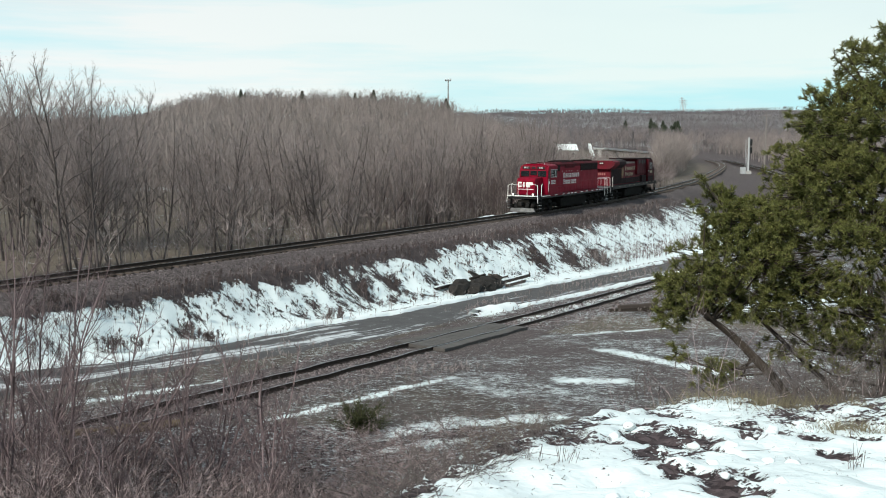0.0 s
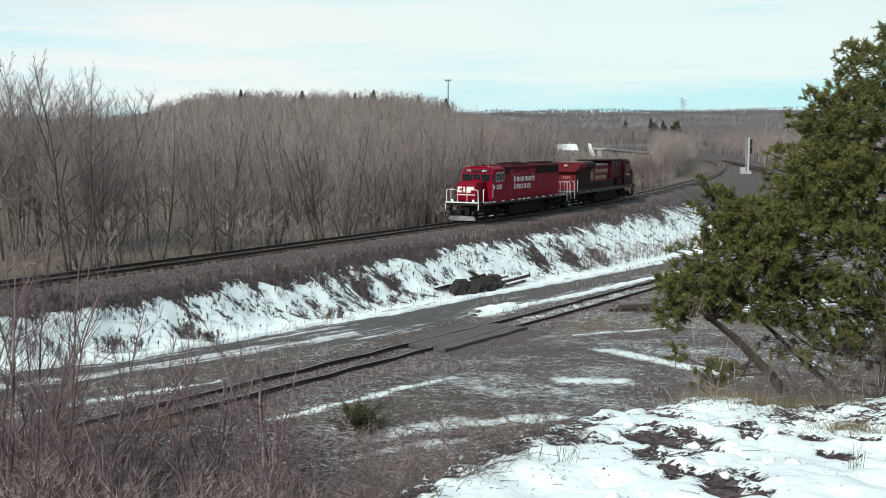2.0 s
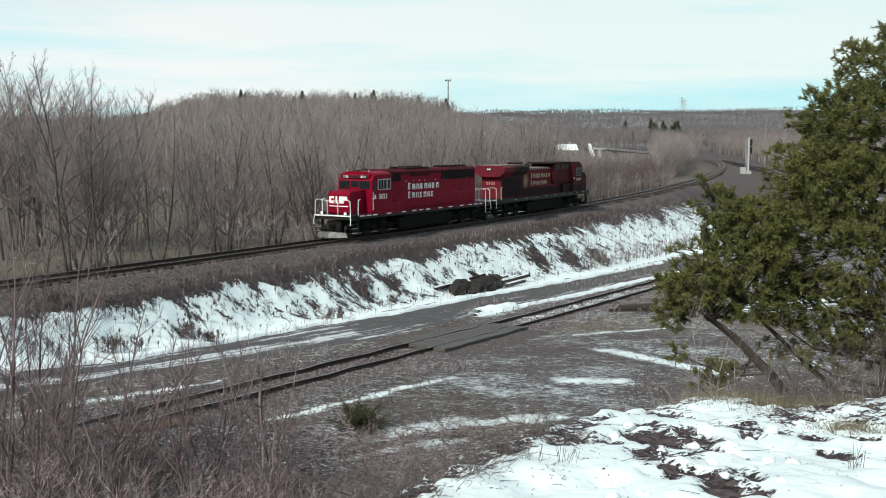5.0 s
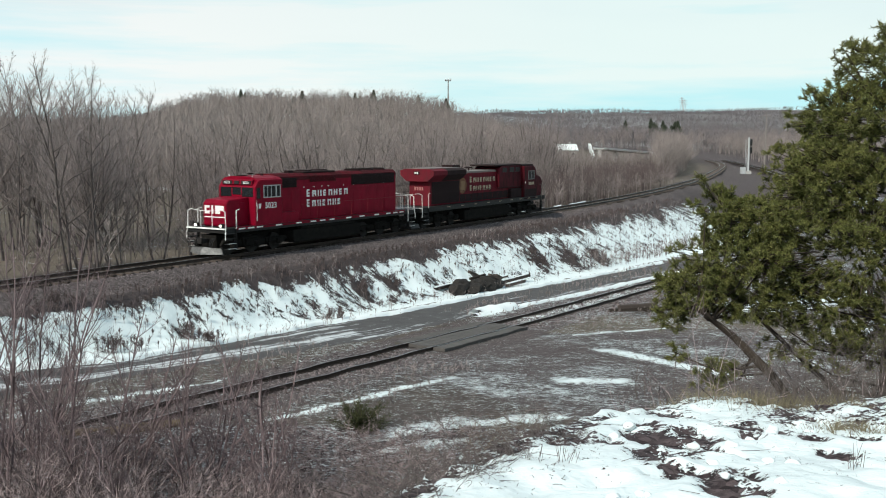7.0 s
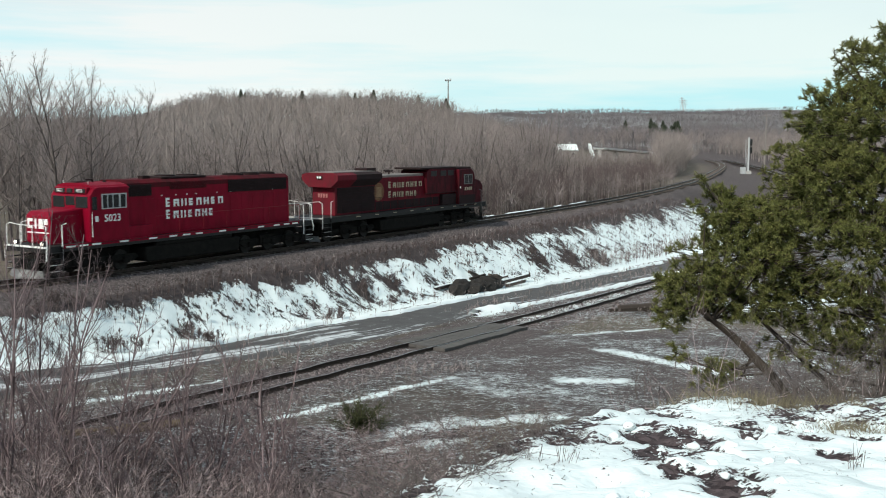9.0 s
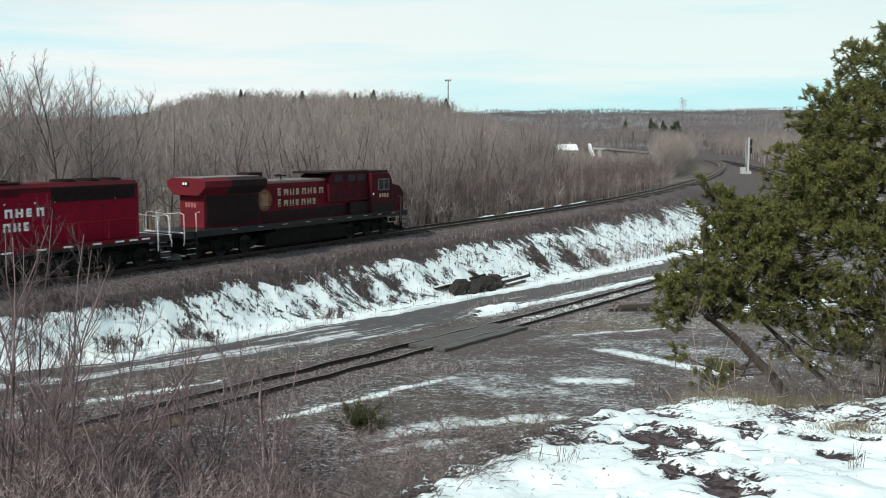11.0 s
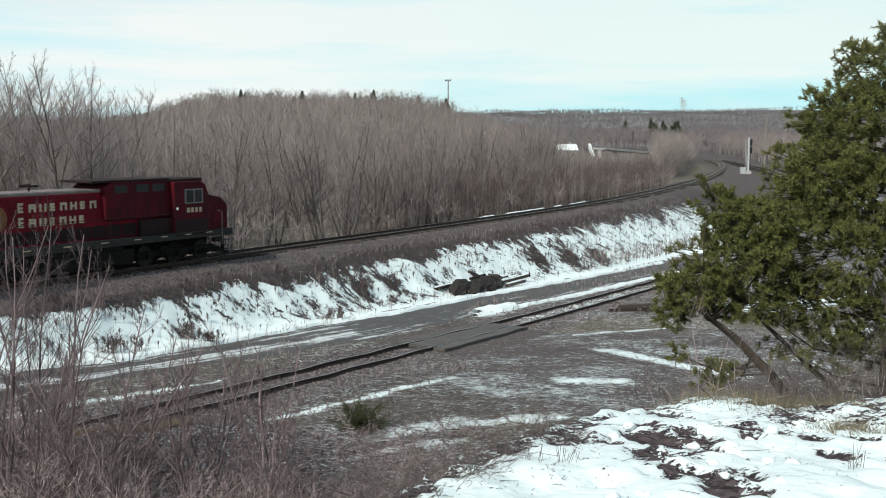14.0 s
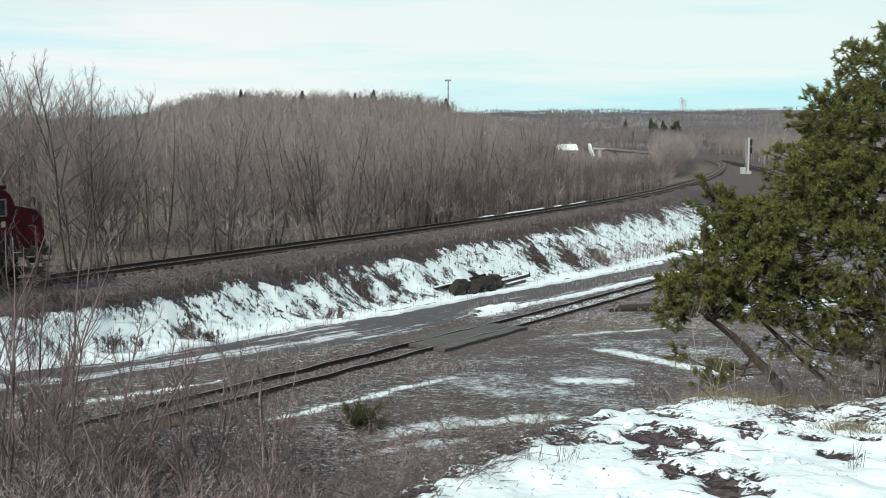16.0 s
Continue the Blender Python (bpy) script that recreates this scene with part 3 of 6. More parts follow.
def scatter_stones():
    """Loose ballast along the lower track and on the upper bank's shoulder."""
    rng = np.random.default_rng(3)
    base = np.array([(-1, -0.8, -0.5), (1, -0.9, -0.5), (0.9, 0.9, -0.5), (-0.8, 1, -0.5), (0.1, 0, 0.8), (-0.5, 0.4, 0.5)])
    faces = np.array([(0, 1, 4), (1, 2, 4), (2, 5, 4), (2, 3, 5), (3, 0, 5), (0, 4, 5)])
    n = 15000
    s = rng.uniform(-12, 60, n)
    w = rng.normal(0, 1.25, n)
    w = np.where(np.abs(np.abs(w) - 0.755) < 0.1, w + 0.2, w)
    x, y, _ = on(LOWER, s, w)
    k = int(n * 0.3)
    s2 = rng.uniform(-2, 70, k)
    x2, y2, _ = on(UPPER, s2, rng.uniform(1.4, 3.0, k))
    x, y = np.concatenate([x, x2]), np.concatenate([y, y2])
    keep = ~((s > 8.5) & (s < 17.5) & (np.abs(w) < 3))
    keep = np.concatenate([keep, np.ones(k, bool)])
    x, y = x[keep], y[keep]
    z = ground_z(x, y)
    size = rng.uniform(0.022, 0.05, len(x))
    ang = rng.uniform(0, math.tau, len(x))
    c, sn = np.cos(ang), np.sin(ang)
    b = base[None] * size[:, None, None] * rng.uniform(0.7, 1.3, (len(x), 6, 3))
    V = np.stack([b[..., 0] * c[:, None] - b[..., 1] * sn[:, None] + x[:, None], b[..., 0] * sn[:, None] + b[..., 1] * c[:, None] + y[:, None], b[..., 2] + z[:, None] + size[:, None] * 0.4], -1).reshape(-1, 3)
    F = (faces[None] + 6 * np.arange(len(x))[:, None, None]).reshape(-1, 3)
    tagged(mesh_of("ballast_stones", V, F, M_STONE), "grey crushed ballast stones along the tracks", "ballast", kind="stuff")


build_ground()
road_strip()
snow_bank("snow_bank", [(x + 0.1, y + 0.1) for x, y in ROAD_FAR[2:-2]], 0.75, 0.16, "ploughed white snow ridge along the road edge", 11)
snow_bank("snow_bank", [(1.9, 57.4), (3.2, 59.2), (8.3, 65.7), (14.9, 75.0), (20, 82)], 0.7, 0.13, "ploughed white snow between road and track", 12)
snow_bank("snow_heap", [(2.0, 57.9), (2.9, 59.2), (4.4, 60.9)], 1.5, 0.3, "heap of ploughed snow beside the level crossing", 13)
for s_a, s_b in ((45.5, 49), (51, 60.5), (63, 66), (68, 74)):
    snow_bank("snow_ridge", [tuple(float(c) for c in on(UPPER, q, -1.95)[:2]) for q in np.arange(s_a, s_b, 1.0)], 0.45, 0.2, "thin ridge of old snow along the main line", int(s_a))
# the main line and the siding
upper_track = build_track("upper_track", UPPER, -60, 470, lambda s, x, y: RAIL_Z, "main line track of rusty rails on dark timber ties", 0.55, -6, 150)
lower_track = build_track("lower_track", LOWER, -30, 95, lower_base, "old siding track with rusty rails and ballast", 0.56, -30, 95, -0.03)
scatter_stones()


# ---------------------------------------------------------------- locomotives
def paint(name, a, b, dirt, amount, rough=0.42):
    m = Mat(name, a, rough, 0, 0.10)
    n1, n2 = m.noise(0.7, 4), m.noise(3.0, 6, 0.7, None, (1, 1, 0.35))
    col = m.ramp(n1, (0.3, a), (0.7, b))
    m.set("Base Color", m.mix(m.math("MULTIPLY", m.ramp(n2, (0.42, 0.0), (0.75, 1.0)), amount), col, dirt))
    m.set("Roughness", m.mix(n2, rough - 0.08, rough + 0.25))
    m.bump(m.noise(1.5, 2), 0.05, 0.02)
    return m.m


M_RED = paint("fresh_red_paint", (0.215, 0.001, 0.017), (0.17, 0.001, 0.014), (0.06, 0.003, 0.008), 0.5)
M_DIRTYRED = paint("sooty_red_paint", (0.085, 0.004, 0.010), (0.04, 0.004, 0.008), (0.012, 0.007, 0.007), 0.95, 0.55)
M_GRIMYRED = paint("grimy_red_paint", (0.15, 0.004, 0.014), (0.09, 0.004, 0.011), (0.02, 0.007, 0.008), 0.8, 0.5)
M_BLACK = soft_mat("black_frame_paint", (0.008, 0.008, 0.008), (0.020, 0.019, 0.019), 2, 0.6)
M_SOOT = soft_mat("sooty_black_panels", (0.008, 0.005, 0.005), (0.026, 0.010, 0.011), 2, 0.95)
M_UNDER = soft_mat("grimy_running_gear", (0.006, 0.006, 0.006), (0.020, 0.018, 0.016), 3, 0.95, 0, 0.3, 0.02, 0.05)
M_WHITE = soft_mat("white_paint", (0.70, 0.70, 0.68), (0.82, 0.82, 0.80), 5, 0.5, 0, 0)
M_GREYROOF = soft_mat("dusty_roof", (0.10, 0.085, 0.08), (0.22, 0.19, 0.175), 1.2, 0.7)
M_GOLD = soft_mat("faded_gold_emblem", (0.20, 0.09, 0.03), (0.09, 0.03, 0.02), 2, 0.6, 0, 0)
M_CREAM = soft_mat("faded_cream_lettering", (0.32, 0.25, 0.17), (0.46, 0.38, 0.28), 3, 0.6, 0, 0)
M_GLASS = Mat("dark_cab_glass", (0.012, 0.014, 0.016), 0.08, 0, 0.6).m
M_STEEL = soft_mat("worn_wheel_steel", (0.009, 0.008, 0.008), (0.028, 0.025, 0.023), 3, 0.75, 0.1)
_lamp = Mat("lit_headlight", (0.9, 0.88, 0.8), 0.3)
_lamp.b.inputs["Emission Color"].default_value = (1.0, 0.93, 0.8, 1)
_lamp.b.inputs["Emission Strength"].default_value = 1.6
M_LAMP = _lamp.m


def bars_of_text(rows, y, face, size, parent, material, name="lettering_bar", side=1):
    """Plain bars in the place of painted lettering: rows of (x start, z, count, first_tall)."""
    for x0, z, count, pitch in rows:
        for k in range(count):
            h = size * (1.22 if k == 0 else 1.0)
            w = pitch * 0.68
            xx = x0 - side * k * pitch
            t = 0.3 * w
            lo, hi, mid = (xx - w / 2, xx - w / 2 + t), (xx + w / 2 - t, xx + w / 2), (xx - w / 2 + t, xx + w / 2 - t)
            bm = boxes((*hi, y, y + face, z, z + h))
            if k % 3 != 2:
                box(bm, *mid, y, y + face, z + h - t, z + h)
            if k % 4 == 1 or k % 3 == 0:
                box(bm, *mid, y, y + face, z + h * 0.38, z + h * 0.38 + t * 0.8)
            if k % 3:
                box(bm, *lo, y, y + face, z, z + h)
            else:
                box(bm, *mid, y, y + face, z, z + t)
            part(name, bm, material, parent)


def number_on(text, parent, size, m, material):
    cu = bpy.data.curves.new("number", "FONT")
    cu.body, cu.size, cu.extrude, cu.align_x = text, size, 0.006, "CENTER"
    cu.space_character = 1.05
    cu.offset = 0.006 if size > 0.4 else 0.0
    tmp = new("number_shape", cu)
    bpy.context.view_layer.update()
    me = bpy.data.meshes.new_from_object(tmp.evaluated_get(bpy.context.evaluated_depsgraph_get()))
    bpy.data.objects.remove(tmp)
    me.materials.clear()
    me.materials.append(material)
    ob = new("road_number", me)
    ob.parent = parent
    ob.matrix_basis = m
    return ob


SIDE_TEXT = Matrix(((-1, 0, 0, 0), (0, 0, 1, 0), (0, 1, 0, 0), (0, 0, 0, 1)))   # reads on the +y side
FRONT_TEXT = Matrix(((0, 0, 1, 0), (1, 0, 0, 0), (0, 1, 0, 0), (0, 0, 0, 1)))   # reads on the +x side
WHEELS = []


def truck(loco, cx, r=0.508, gap=2.0):
    """A three-axle bogie: side frames, springs, and three wheelsets that turn."""
    for side in (-1, 1):
        y = side * 1.05
        frame_bm = prism([(cx - 2.9, 0.62), (cx - 2.7, 0.82), (cx + 2.7, 0.82), (cx + 2.9, 0.62), (cx + 2.5, 0.42), (cx + 1.5, 0.52), (cx + 0.5, 0.42), (cx - 0.5, 0.42), (cx - 1.5, 0.52), (cx - 2.5, 0.42)], y - 0.07, y + 0.07)
        sf = part("side_frame", rounded(frame_bm, 0.02), M_UNDER, loco)
        for k in (-1, 0, 1):
            ax = cx + k * gap
            bm = boxes((ax - 0.17, ax + 0.17, y + side * 0.16 - 0.09, y + side * 0.16 + 0.09, 0.38, 0.68), bevel=0.03)
            drum(bm, (ax, y + side * 0.27, 0.51), (0, 1, 0), 0.12, 0.06, 14)
            part("axle_box", bm, M_UNDER, sf)
        for k in (-0.5, 0.5):
            bm = bmesh.new()
            for q in (-0.13, 0.13):
                drum(bm, (cx + k * gap + q, y + side * 0.13, 0.66), (0, 0, 1), 0.09, 0.3, 12)
            part("spring", bm, M_UNDER, sf)
        part("brake_cylinder", drum(bmesh.new(), (cx + 1.0, y + side * 0.1, 0.92), (1, 0, 0), 0.12, 0.5, 14), M_UNDER, sf)
    # Box added in the motor space to stop light showing through the bogie.
    part("traction_motor", boxes((cx - 2.75, cx + 2.75, -0.6, 0.6, 0.3, 1.2), bevel=0.05), M_UNDER, loco)
    part("bolster", boxes((cx - 0.5, cx + 0.5, -1.0, 1.0, 0.6, 1.0), bevel=0.04), M_UNDER, loco)
    for k in (-1, 0, 1):
        bm = drum(bmesh.new(), (0, 0, 0), (0, 1, 0), 0.09, 1.5, 14)
        for side in (-1, 1):
            drum(bm, (0, side * 0.74, 0), (0, 1, 0), r, 0.12, 32)
            drum(bm, (0, side * 0.675, 0), (0, 1, 0), r + 0.028, 0.03, 32)
            drum(bm, (0, side * 0.80, 0), (0, 1, 0), r * 0.55, 0.03, 20, r * 0.4)
            for a in range(6):
                box(bm, math.cos(a * 1.047) * 0.3 - 0.04, math.cos(a * 1.047) * 0.3 + 0.04, side * 0.80 - 0.02, side * 0.80 + 0.02, math.sin(a * 1.047) * 0.3 - 0.04, math.sin(a * 1.047) * 0.3 + 0.04)
        ob = part("wheelset", bm, M_STEEL, loco)
        WHEELS.append((ob, cx + k * gap, r))


def rail_posts(loco, xs, y, z0, z1, material, r=0.018, top=True):
    """Handrail stanchions with their top rail."""
    root = part("handrail", bars([(xs[0], y, z1), (xs[-1], y, z1)], r=r), material, loco)
    for x in xs:
        part("stanchion", bars([(x, y, z0), (x, y, z1)], r=r * 0.9), material, root)
    return root


def end_set(loco, x, d, deck, material):
    """An end platform: pilot, coupler, hoses, corner steps and end rails. d: +1 at the +x end."""
    part("end_plate", boxes((x - 0.06, x + 0.06, -1.5, 1.5, deck - 0.28, deck), bevel=0.015), M_BLACK, loco)
    part("anticlimber", boxes((min(x, x + d * 0.16), max(x, x + d * 0.16), -1.5, 1.5, deck - 0.07, deck + 0.01), bevel=0.015), material, loco, "white end sill")
    plow = bmesh.new()
    pts_top = [(x + d * 0.05, -1.15, 0.46), (x + d * 0.36, 0, 0.52), (x + d * 0.05, 1.15, 0.46)]
    pts_bot = [(x + d * 0.1, -1.3, 0.14), (x + d * 0.62, 0, 0.10), (x + d * 0.1, 1.3, 0.14)]
    a, b = [plow.verts.new(p) for p in pts_top], [plow.verts.new(p) for p in pts_bot]
    a2, b2 = [plow.verts.new((p[0] - d * 0.05, p[1], p[2])) for p in pts_top], [plow.verts.new((p[0] - d * 0.05, p[1], p[2])) for p in pts_bot]
    for k in (0, 1):
        plow.faces.new((a[k], a[k + 1], b[k + 1], b[k]))
        plow.faces.new((a2[k], b2[k], b2[k + 1], a2[k + 1]))
        plow.faces.new((a[k], a2[k], a2[k + 1], a[k + 1]))
        plow.faces.new((b[k], b[k + 1], b2[k + 1], b2[k]))
    for k in (0, 2):
        plow.faces.new((a[k], b[k], b2[k], a2[k]))
    bmesh.ops.recalc_face_normals(plow, faces=plow.faces)
    part("snow_plough", plow, M_WORN, loco, "scuffed grey snow plough")
    bm = boxes((min(x, x + d * 0.42), max(x, x + d * 0.42), -0.13, 0.13, 0.76, 1.02), bevel=0.03)
    box(bm, min(x + d * 0.36, x + d * 0.58), max(x + d * 0.36, x + d * 0.58), -0.2, 0.12, 0.72, 1.06, 0.05)
    part("coupler", bm, M_STEEL, loco)
    for k, yy in enumerate((-0.75, -0.62, -0.5, 0.5, 0.62, 0.75)):
        part("air_hose", bars([(x + d * 0.08, yy, 1.02), (x + d * 0.26, yy, 0.9), (x + d * 0.3, yy * 0.9, 0.6), (x + d * 0.22, yy * 0.8, 0.5)], r=0.025), M_BLACK, loco)
    for side in (-1, 1):
        bm = bmesh.new()
        for k, z in enumerate((0.42, 0.72, 1.02, 1.30)):
            box(bm, x - d * 0.75 if d > 0 else x, x if d > 0 else x + 0.75, side * 1.48 - 0.12, side * 1.48 + 0.12, z - 0.02, z + 0.02)
        box(bm, x - d * 0.78 - 0.015, x - d * 0.78 + 0.015, side * 1.48 - 0.12, side * 1.48 + 0.12, 0.4, deck - 0.05)
        part("corner_steps", bm, M_BLACK, loco)
        part("step_edge", bars([(x - d * 0.05, side * 1.6, 0.44), (x - d * 0.7, side * 1.6, 0.44)], [(x - d * 0.05, side * 1.6, 0.74), (x - d * 0.7, side * 1.6, 0.74)], r=0.014), material, loco)
        yy = side * 1.5
        part("grab_rail", bars([(x + d * 0.1, yy * 1.02, 0.95), (x + d * 0.1, yy * 1.04, 1.25), (x + d * 0.02, yy, 1.6), (x + d * 0.02, yy * 0.98, deck + 0.95), (x + d * 0.02, yy * 0.82, deck + 1.05)], r=0.03), material, loco)
        part("grab_rail", bars([(x - d * 0.82, yy * 1.02, 0.8), (x - d * 0.82, yy * 1.02, deck + 1.0), (x - d * 1.1, yy * 1.0, deck + 1.05)], r=0.03), material, loco)
    part("end_rail", bars([(x + d * 0.02, -1.2, deck + 1.05), (x + d * 0.02, -0.45, deck + 0.98), (x + d * 0.02, 0.45, deck + 0.98), (x + d * 0.02, 1.2, deck + 1.05)],
                          [(x + d * 0.02, -0.45, deck), (x + d * 0.02, -0.45, deck + 0.98)], [(x + d * 0.02, 0.45, deck), (x + d * 0.02, 0.45, deck + 0.98)], r=0.02), material, loco)


M_WORN = soft_mat("scuffed_plough_steel", (0.02, 0.02, 0.02), (0.24, 0.24, 0.24), 2.4, 0.6, 0.3)


def under_parts(loco, tank0, tank1, near=1):
    part("fuel_tank", rounded(prism([(tank0, 0.5), (tank0 + 0.15, 0.3), (tank1 - 0.15, 0.3), (tank1, 0.5), (tank1, 1.1), (tank0, 1.1)], -1.4, 1.4), 0.06), M_UNDER, loco)
    for side in (-1, 1):
        bm = bmesh.new()
        drum(bm, ((tank0 + tank1) / 2, side * 1.28, 1.22), (1, 0, 0), 0.17, (tank1 - tank0) * 0.8, 18)
        part("air_reservoir", bm, M_UNDER, loco)


def grille(loco, x0, x1, y, z0, z1, material, slats=9):
    """A louvred panel on a side at y."""
    side = 1 if y > 0 else -1
    root = part("grille", boxes((x0, x1, min(y, y + side * 0.03), max(y, y + side * 0.03), z0, z1), bevel=0.008), material, loco, "sooty black louvred panel")
    h = (z1 - z0) / slats
    for k in range(slats):
        z = z0 + h * (k + 0.5)
        bm = boxes((x0 + 0.04, x1 - 0.04, min(y + side * 0.025, y + side * 0.06), max(y + side * 0.025, y + side * 0.06), z - h * 0.22, z + h * 0.22))
        part("slat", bm, material, root)


def red_locomotive():
    """Six-axle road switcher with a low short nose, cab leading."""
    loco = tagged(new("red_locomotive"), "clean bright red diesel locomotive with white lettering and handrails", "locomotive", "coupled locomotives")
    deck = 1.62
    part("underframe", boxes((-9.95, 9.5, -1.48, 1.48, 1.32, 1.56), bevel=0.02), M_BLACK, loco, "black underframe")
    part("walkway", boxes((-9.95, 9.5, -1.52, 1.52, 1.56, deck), bevel=0.01), M_BLACK, loco)
    for side in (-1, 1):
        part("sill", boxes((-8.7, 8.7, side * 1.50 - 0.02, side * 1.50 + 0.02, 1.48, 1.66), bevel=0.008), M_RED, loco)
        for k, x in enumerate((8.2, 7.45, 6.7, 5.0, 3.1, 1.7, 0.75, -0.2, -2.0, -3.5, -5.2, -6.6, -7.5, -8.3)):
            part("reflector", boxes((x - 0.26, x + 0.26, side * 1.53 - 0.012, side * 1.53 + 0.012, 1.50, 1.58)), M_WHITE, loco, "white reflective stripe")
    # short nose with a chamfered top
    nose = prism([(6.95, deck), (8.75, deck), (8.85, deck + 0.12), (8.85, 3.0), (8.62, 3.2), (6.95, 3.3)], -0.92, 0.92)
    part("nose", rounded(nose, 0.06), M_RED, loco)
    part("nose_door", boxes((7.2, 7.8, 0.90, 0.945, 1.8, 3.0), bevel=0.02), M_RED, loco)
    # painted emblem on the nose, as plain shapes
    for y0, y1 in ((-0.78, -0.38), (-0.24, -0.1), (0.06, 0.44)):
        part("emblem_bar", boxes((8.85, 8.868, y0, y1, 2.38, 2.86), bevel=0.004), M_WHITE, loco)
    part("emblem_bar", boxes((8.866, 8.874, -0.62, -0.38, 2.52, 2.72)), M_RED, loco)
    part("emblem_bar", boxes((8.85, 8.868, 0.44, 0.74, 2.58, 2.86), bevel=0.004), M_WHITE, loco)
    part("emblem_bar", boxes((8.85, 8.866, -0.8, 0.8, 2.16, 2.22)), M_WHITE, loco)
    for y in (-0.62, 0.62):
        lamp = part("ditch_light", rounded(boxes((9.2, 9.42, y * 1.6 - 0.12, y * 1.6 + 0.12, deck, deck + 0.24)), 0.02), M_BLACK, loco)
        part("lens", drum(bmesh.new(), (9.43, y * 1.6, deck + 0.12), (1, 0, 0), 0.085, 0.02, 18), M_LAMP, lamp)
    # cab
    cab = prism([(4.55, deck), (6.98, deck), (6.98, 3.9), (6.72, 4.22), (6.5, 4.32), (4.55, 4.32)], -1.46, 1.46)
    cab_ob = part("cab", rounded(cab, 0.05), M_RED, loco)
    roof = bmesh.new()
    ring = [(-1.47, 4.22), (-1.2, 4.40), (-0.7, 4.5), (0.7, 4.5), (1.2, 4.40), (1.47, 4.22)]
    ra, rb = [roof.verts.new((4.5, y, z)) for y, z in ring], [roof.verts.new((6.74, y, z)) for y, z in ring]
    roof.faces.new(ra), roof.faces.new(rb[::-1])
    for k in range(6):
        j = (k + 1) % 6
        roof.faces.new((ra[k], rb[k], rb[j], ra[j]))
    bmesh.ops.recalc_face_normals(roof, faces=roof.faces)
    part("cab_roof", roof, M_RED, loco)
    # windscreens either side of the nose line, and the number boards above
    for y0, y1 in ((-1.3, -0.42), (0.42, 1.3)):
        part("windscreen", boxes((6.975, 7.0, y0, y1, 3.3, 3.86), bevel=0.01), M_GLASS, loco)
    part("windscreen", boxes((6.975, 7.0, -0.34, 0.34, 3.42, 3.86), bevel=0.01), M_GLASS, loco)
    board = part("number_board", rounded(prism([(6.6, 4.0), (6.99, 4.0), (6.93, 4.3), (6.6, 4.34)], -1.2, 1.2), 0.03), M_RED, loco)
    for y in (-0.75, 0.75):
        part("number_panel", boxes((6.955, 7.0, y - 0.38, y + 0.38, 4.03, 4.25)), M_BLACK, board)
        number_on("5023", board, 0.22, pose(7.003, y, 4.07) @ FRONT_TEXT, M_WHITE)
    part("headlight", boxes((6.9, 7.02, -0.2, 0.2, 4.03, 4.24), bevel=0.03), M_BLACK, loco)
    for side in (-1, 1):
        y = side * 1.462
        win = part("side_window", boxes((4.72, 6.28, min(y, y + side * 0.02), max(y, y + side * 0.02), 3.22, 3.98), bevel=0.01), M_GREYTRIM, loco, "grey-framed row of cab windows")
        for x0, x1 in ((4.80, 5.1), (5.22, 5.55), (5.62, 5.88), (5.95, 6.2)):
            part("pane", boxes((x0, x1, min(y + side * 0.018, y + side * 0.03), max(y + side * 0.018, y + side * 0.03), 3.28, 3.92)), M_GLASS, win)
        part("cab_door_window", boxes((6.55, 6.85, min(y, y + side * 0.015), max(y, y + side * 0.015), 3.2, 3.85), bevel=0.01), M_GLASS, loco)
        part("marker_panel", boxes((6.5, 6.68, min(y, y + side * 0.014), max(y, y + side * 0.014), 2.62, 2.9)), M_WHITE, loco)
        part("grab_rail", bars([(6.9, y + side * 0.05, 1.9), (6.9, y + side * 0.05, 3.1)], r=0.015), M_WHITE, loco)
    number_on("5023", loco, 0.5, pose(5.62, 1.468, 2.6) @ SIDE_TEXT, M_WHITE)
    # long hood
    hood = prism([(-8.45, deck), (4.56, deck), (4.56, 4.2), (-8.45, 4.2)], -0.92, 0.92)
    part("long_hood", rounded(hood, 0.04), M_RED, loco)
    top = bmesh.new()
    ring = [(-0.935, 4.16), (-0.935, 4.4), (-0.7, 4.58), (0.7, 4.58), (0.935, 4.4), (0.935, 4.16)]
    ra, rb = [top.verts.new((-8.4, y, z)) for y, z in ring], [top.verts.new((4.5, y, z)) for y, z in ring]
    top.faces.new(ra), top.faces.new(rb[::-1])
    for k in range(6):
        j = (k + 1) % 6
        top.faces.new((ra[k], rb[k], rb[j], ra[j]))
    bmesh.ops.recalc_face_normals(top, faces=top.faces)
    part("hood_roof", top, M_SOOTRED, loco, "soot-stained dark red hood roof")
    part("battery_box", boxes((3.0, 4.56, -1.4, 1.4, deck, 2.25), bevel=0.03), M_RED, loco)
    for side in (-1, 1):
        y = side * 0.925
        grille(loco, 2.6, 4.4, y, 3.72, 4.32, M_SOOT)
        grille(loco, -1.4, 1.3, y, 4.0, 4.38, M_SOOTRED, 5)
        grille(loco, -8.2, -3.1, y, 3.66, 4.36, M_SOOT)
        for x in np.arange(-7.9, 2.3, 0.92):
            part("hood_door", boxes((x, x + 0.905, min(y, y + side * 0.010), max(y, y + side * 0.010), 1.75, 3.56), bevel=0.006), M_RED, loco)
        for x in (-6.9, -3.3, -2.2, -0.6, 0.1, 0.9, 1.9):
            part("latch", boxes((x - 0.03, x + 0.03, min(y, y + side * 0.04), max(y, y + side * 0.04), 3.66, 3.72)), M_WHITE, loco)
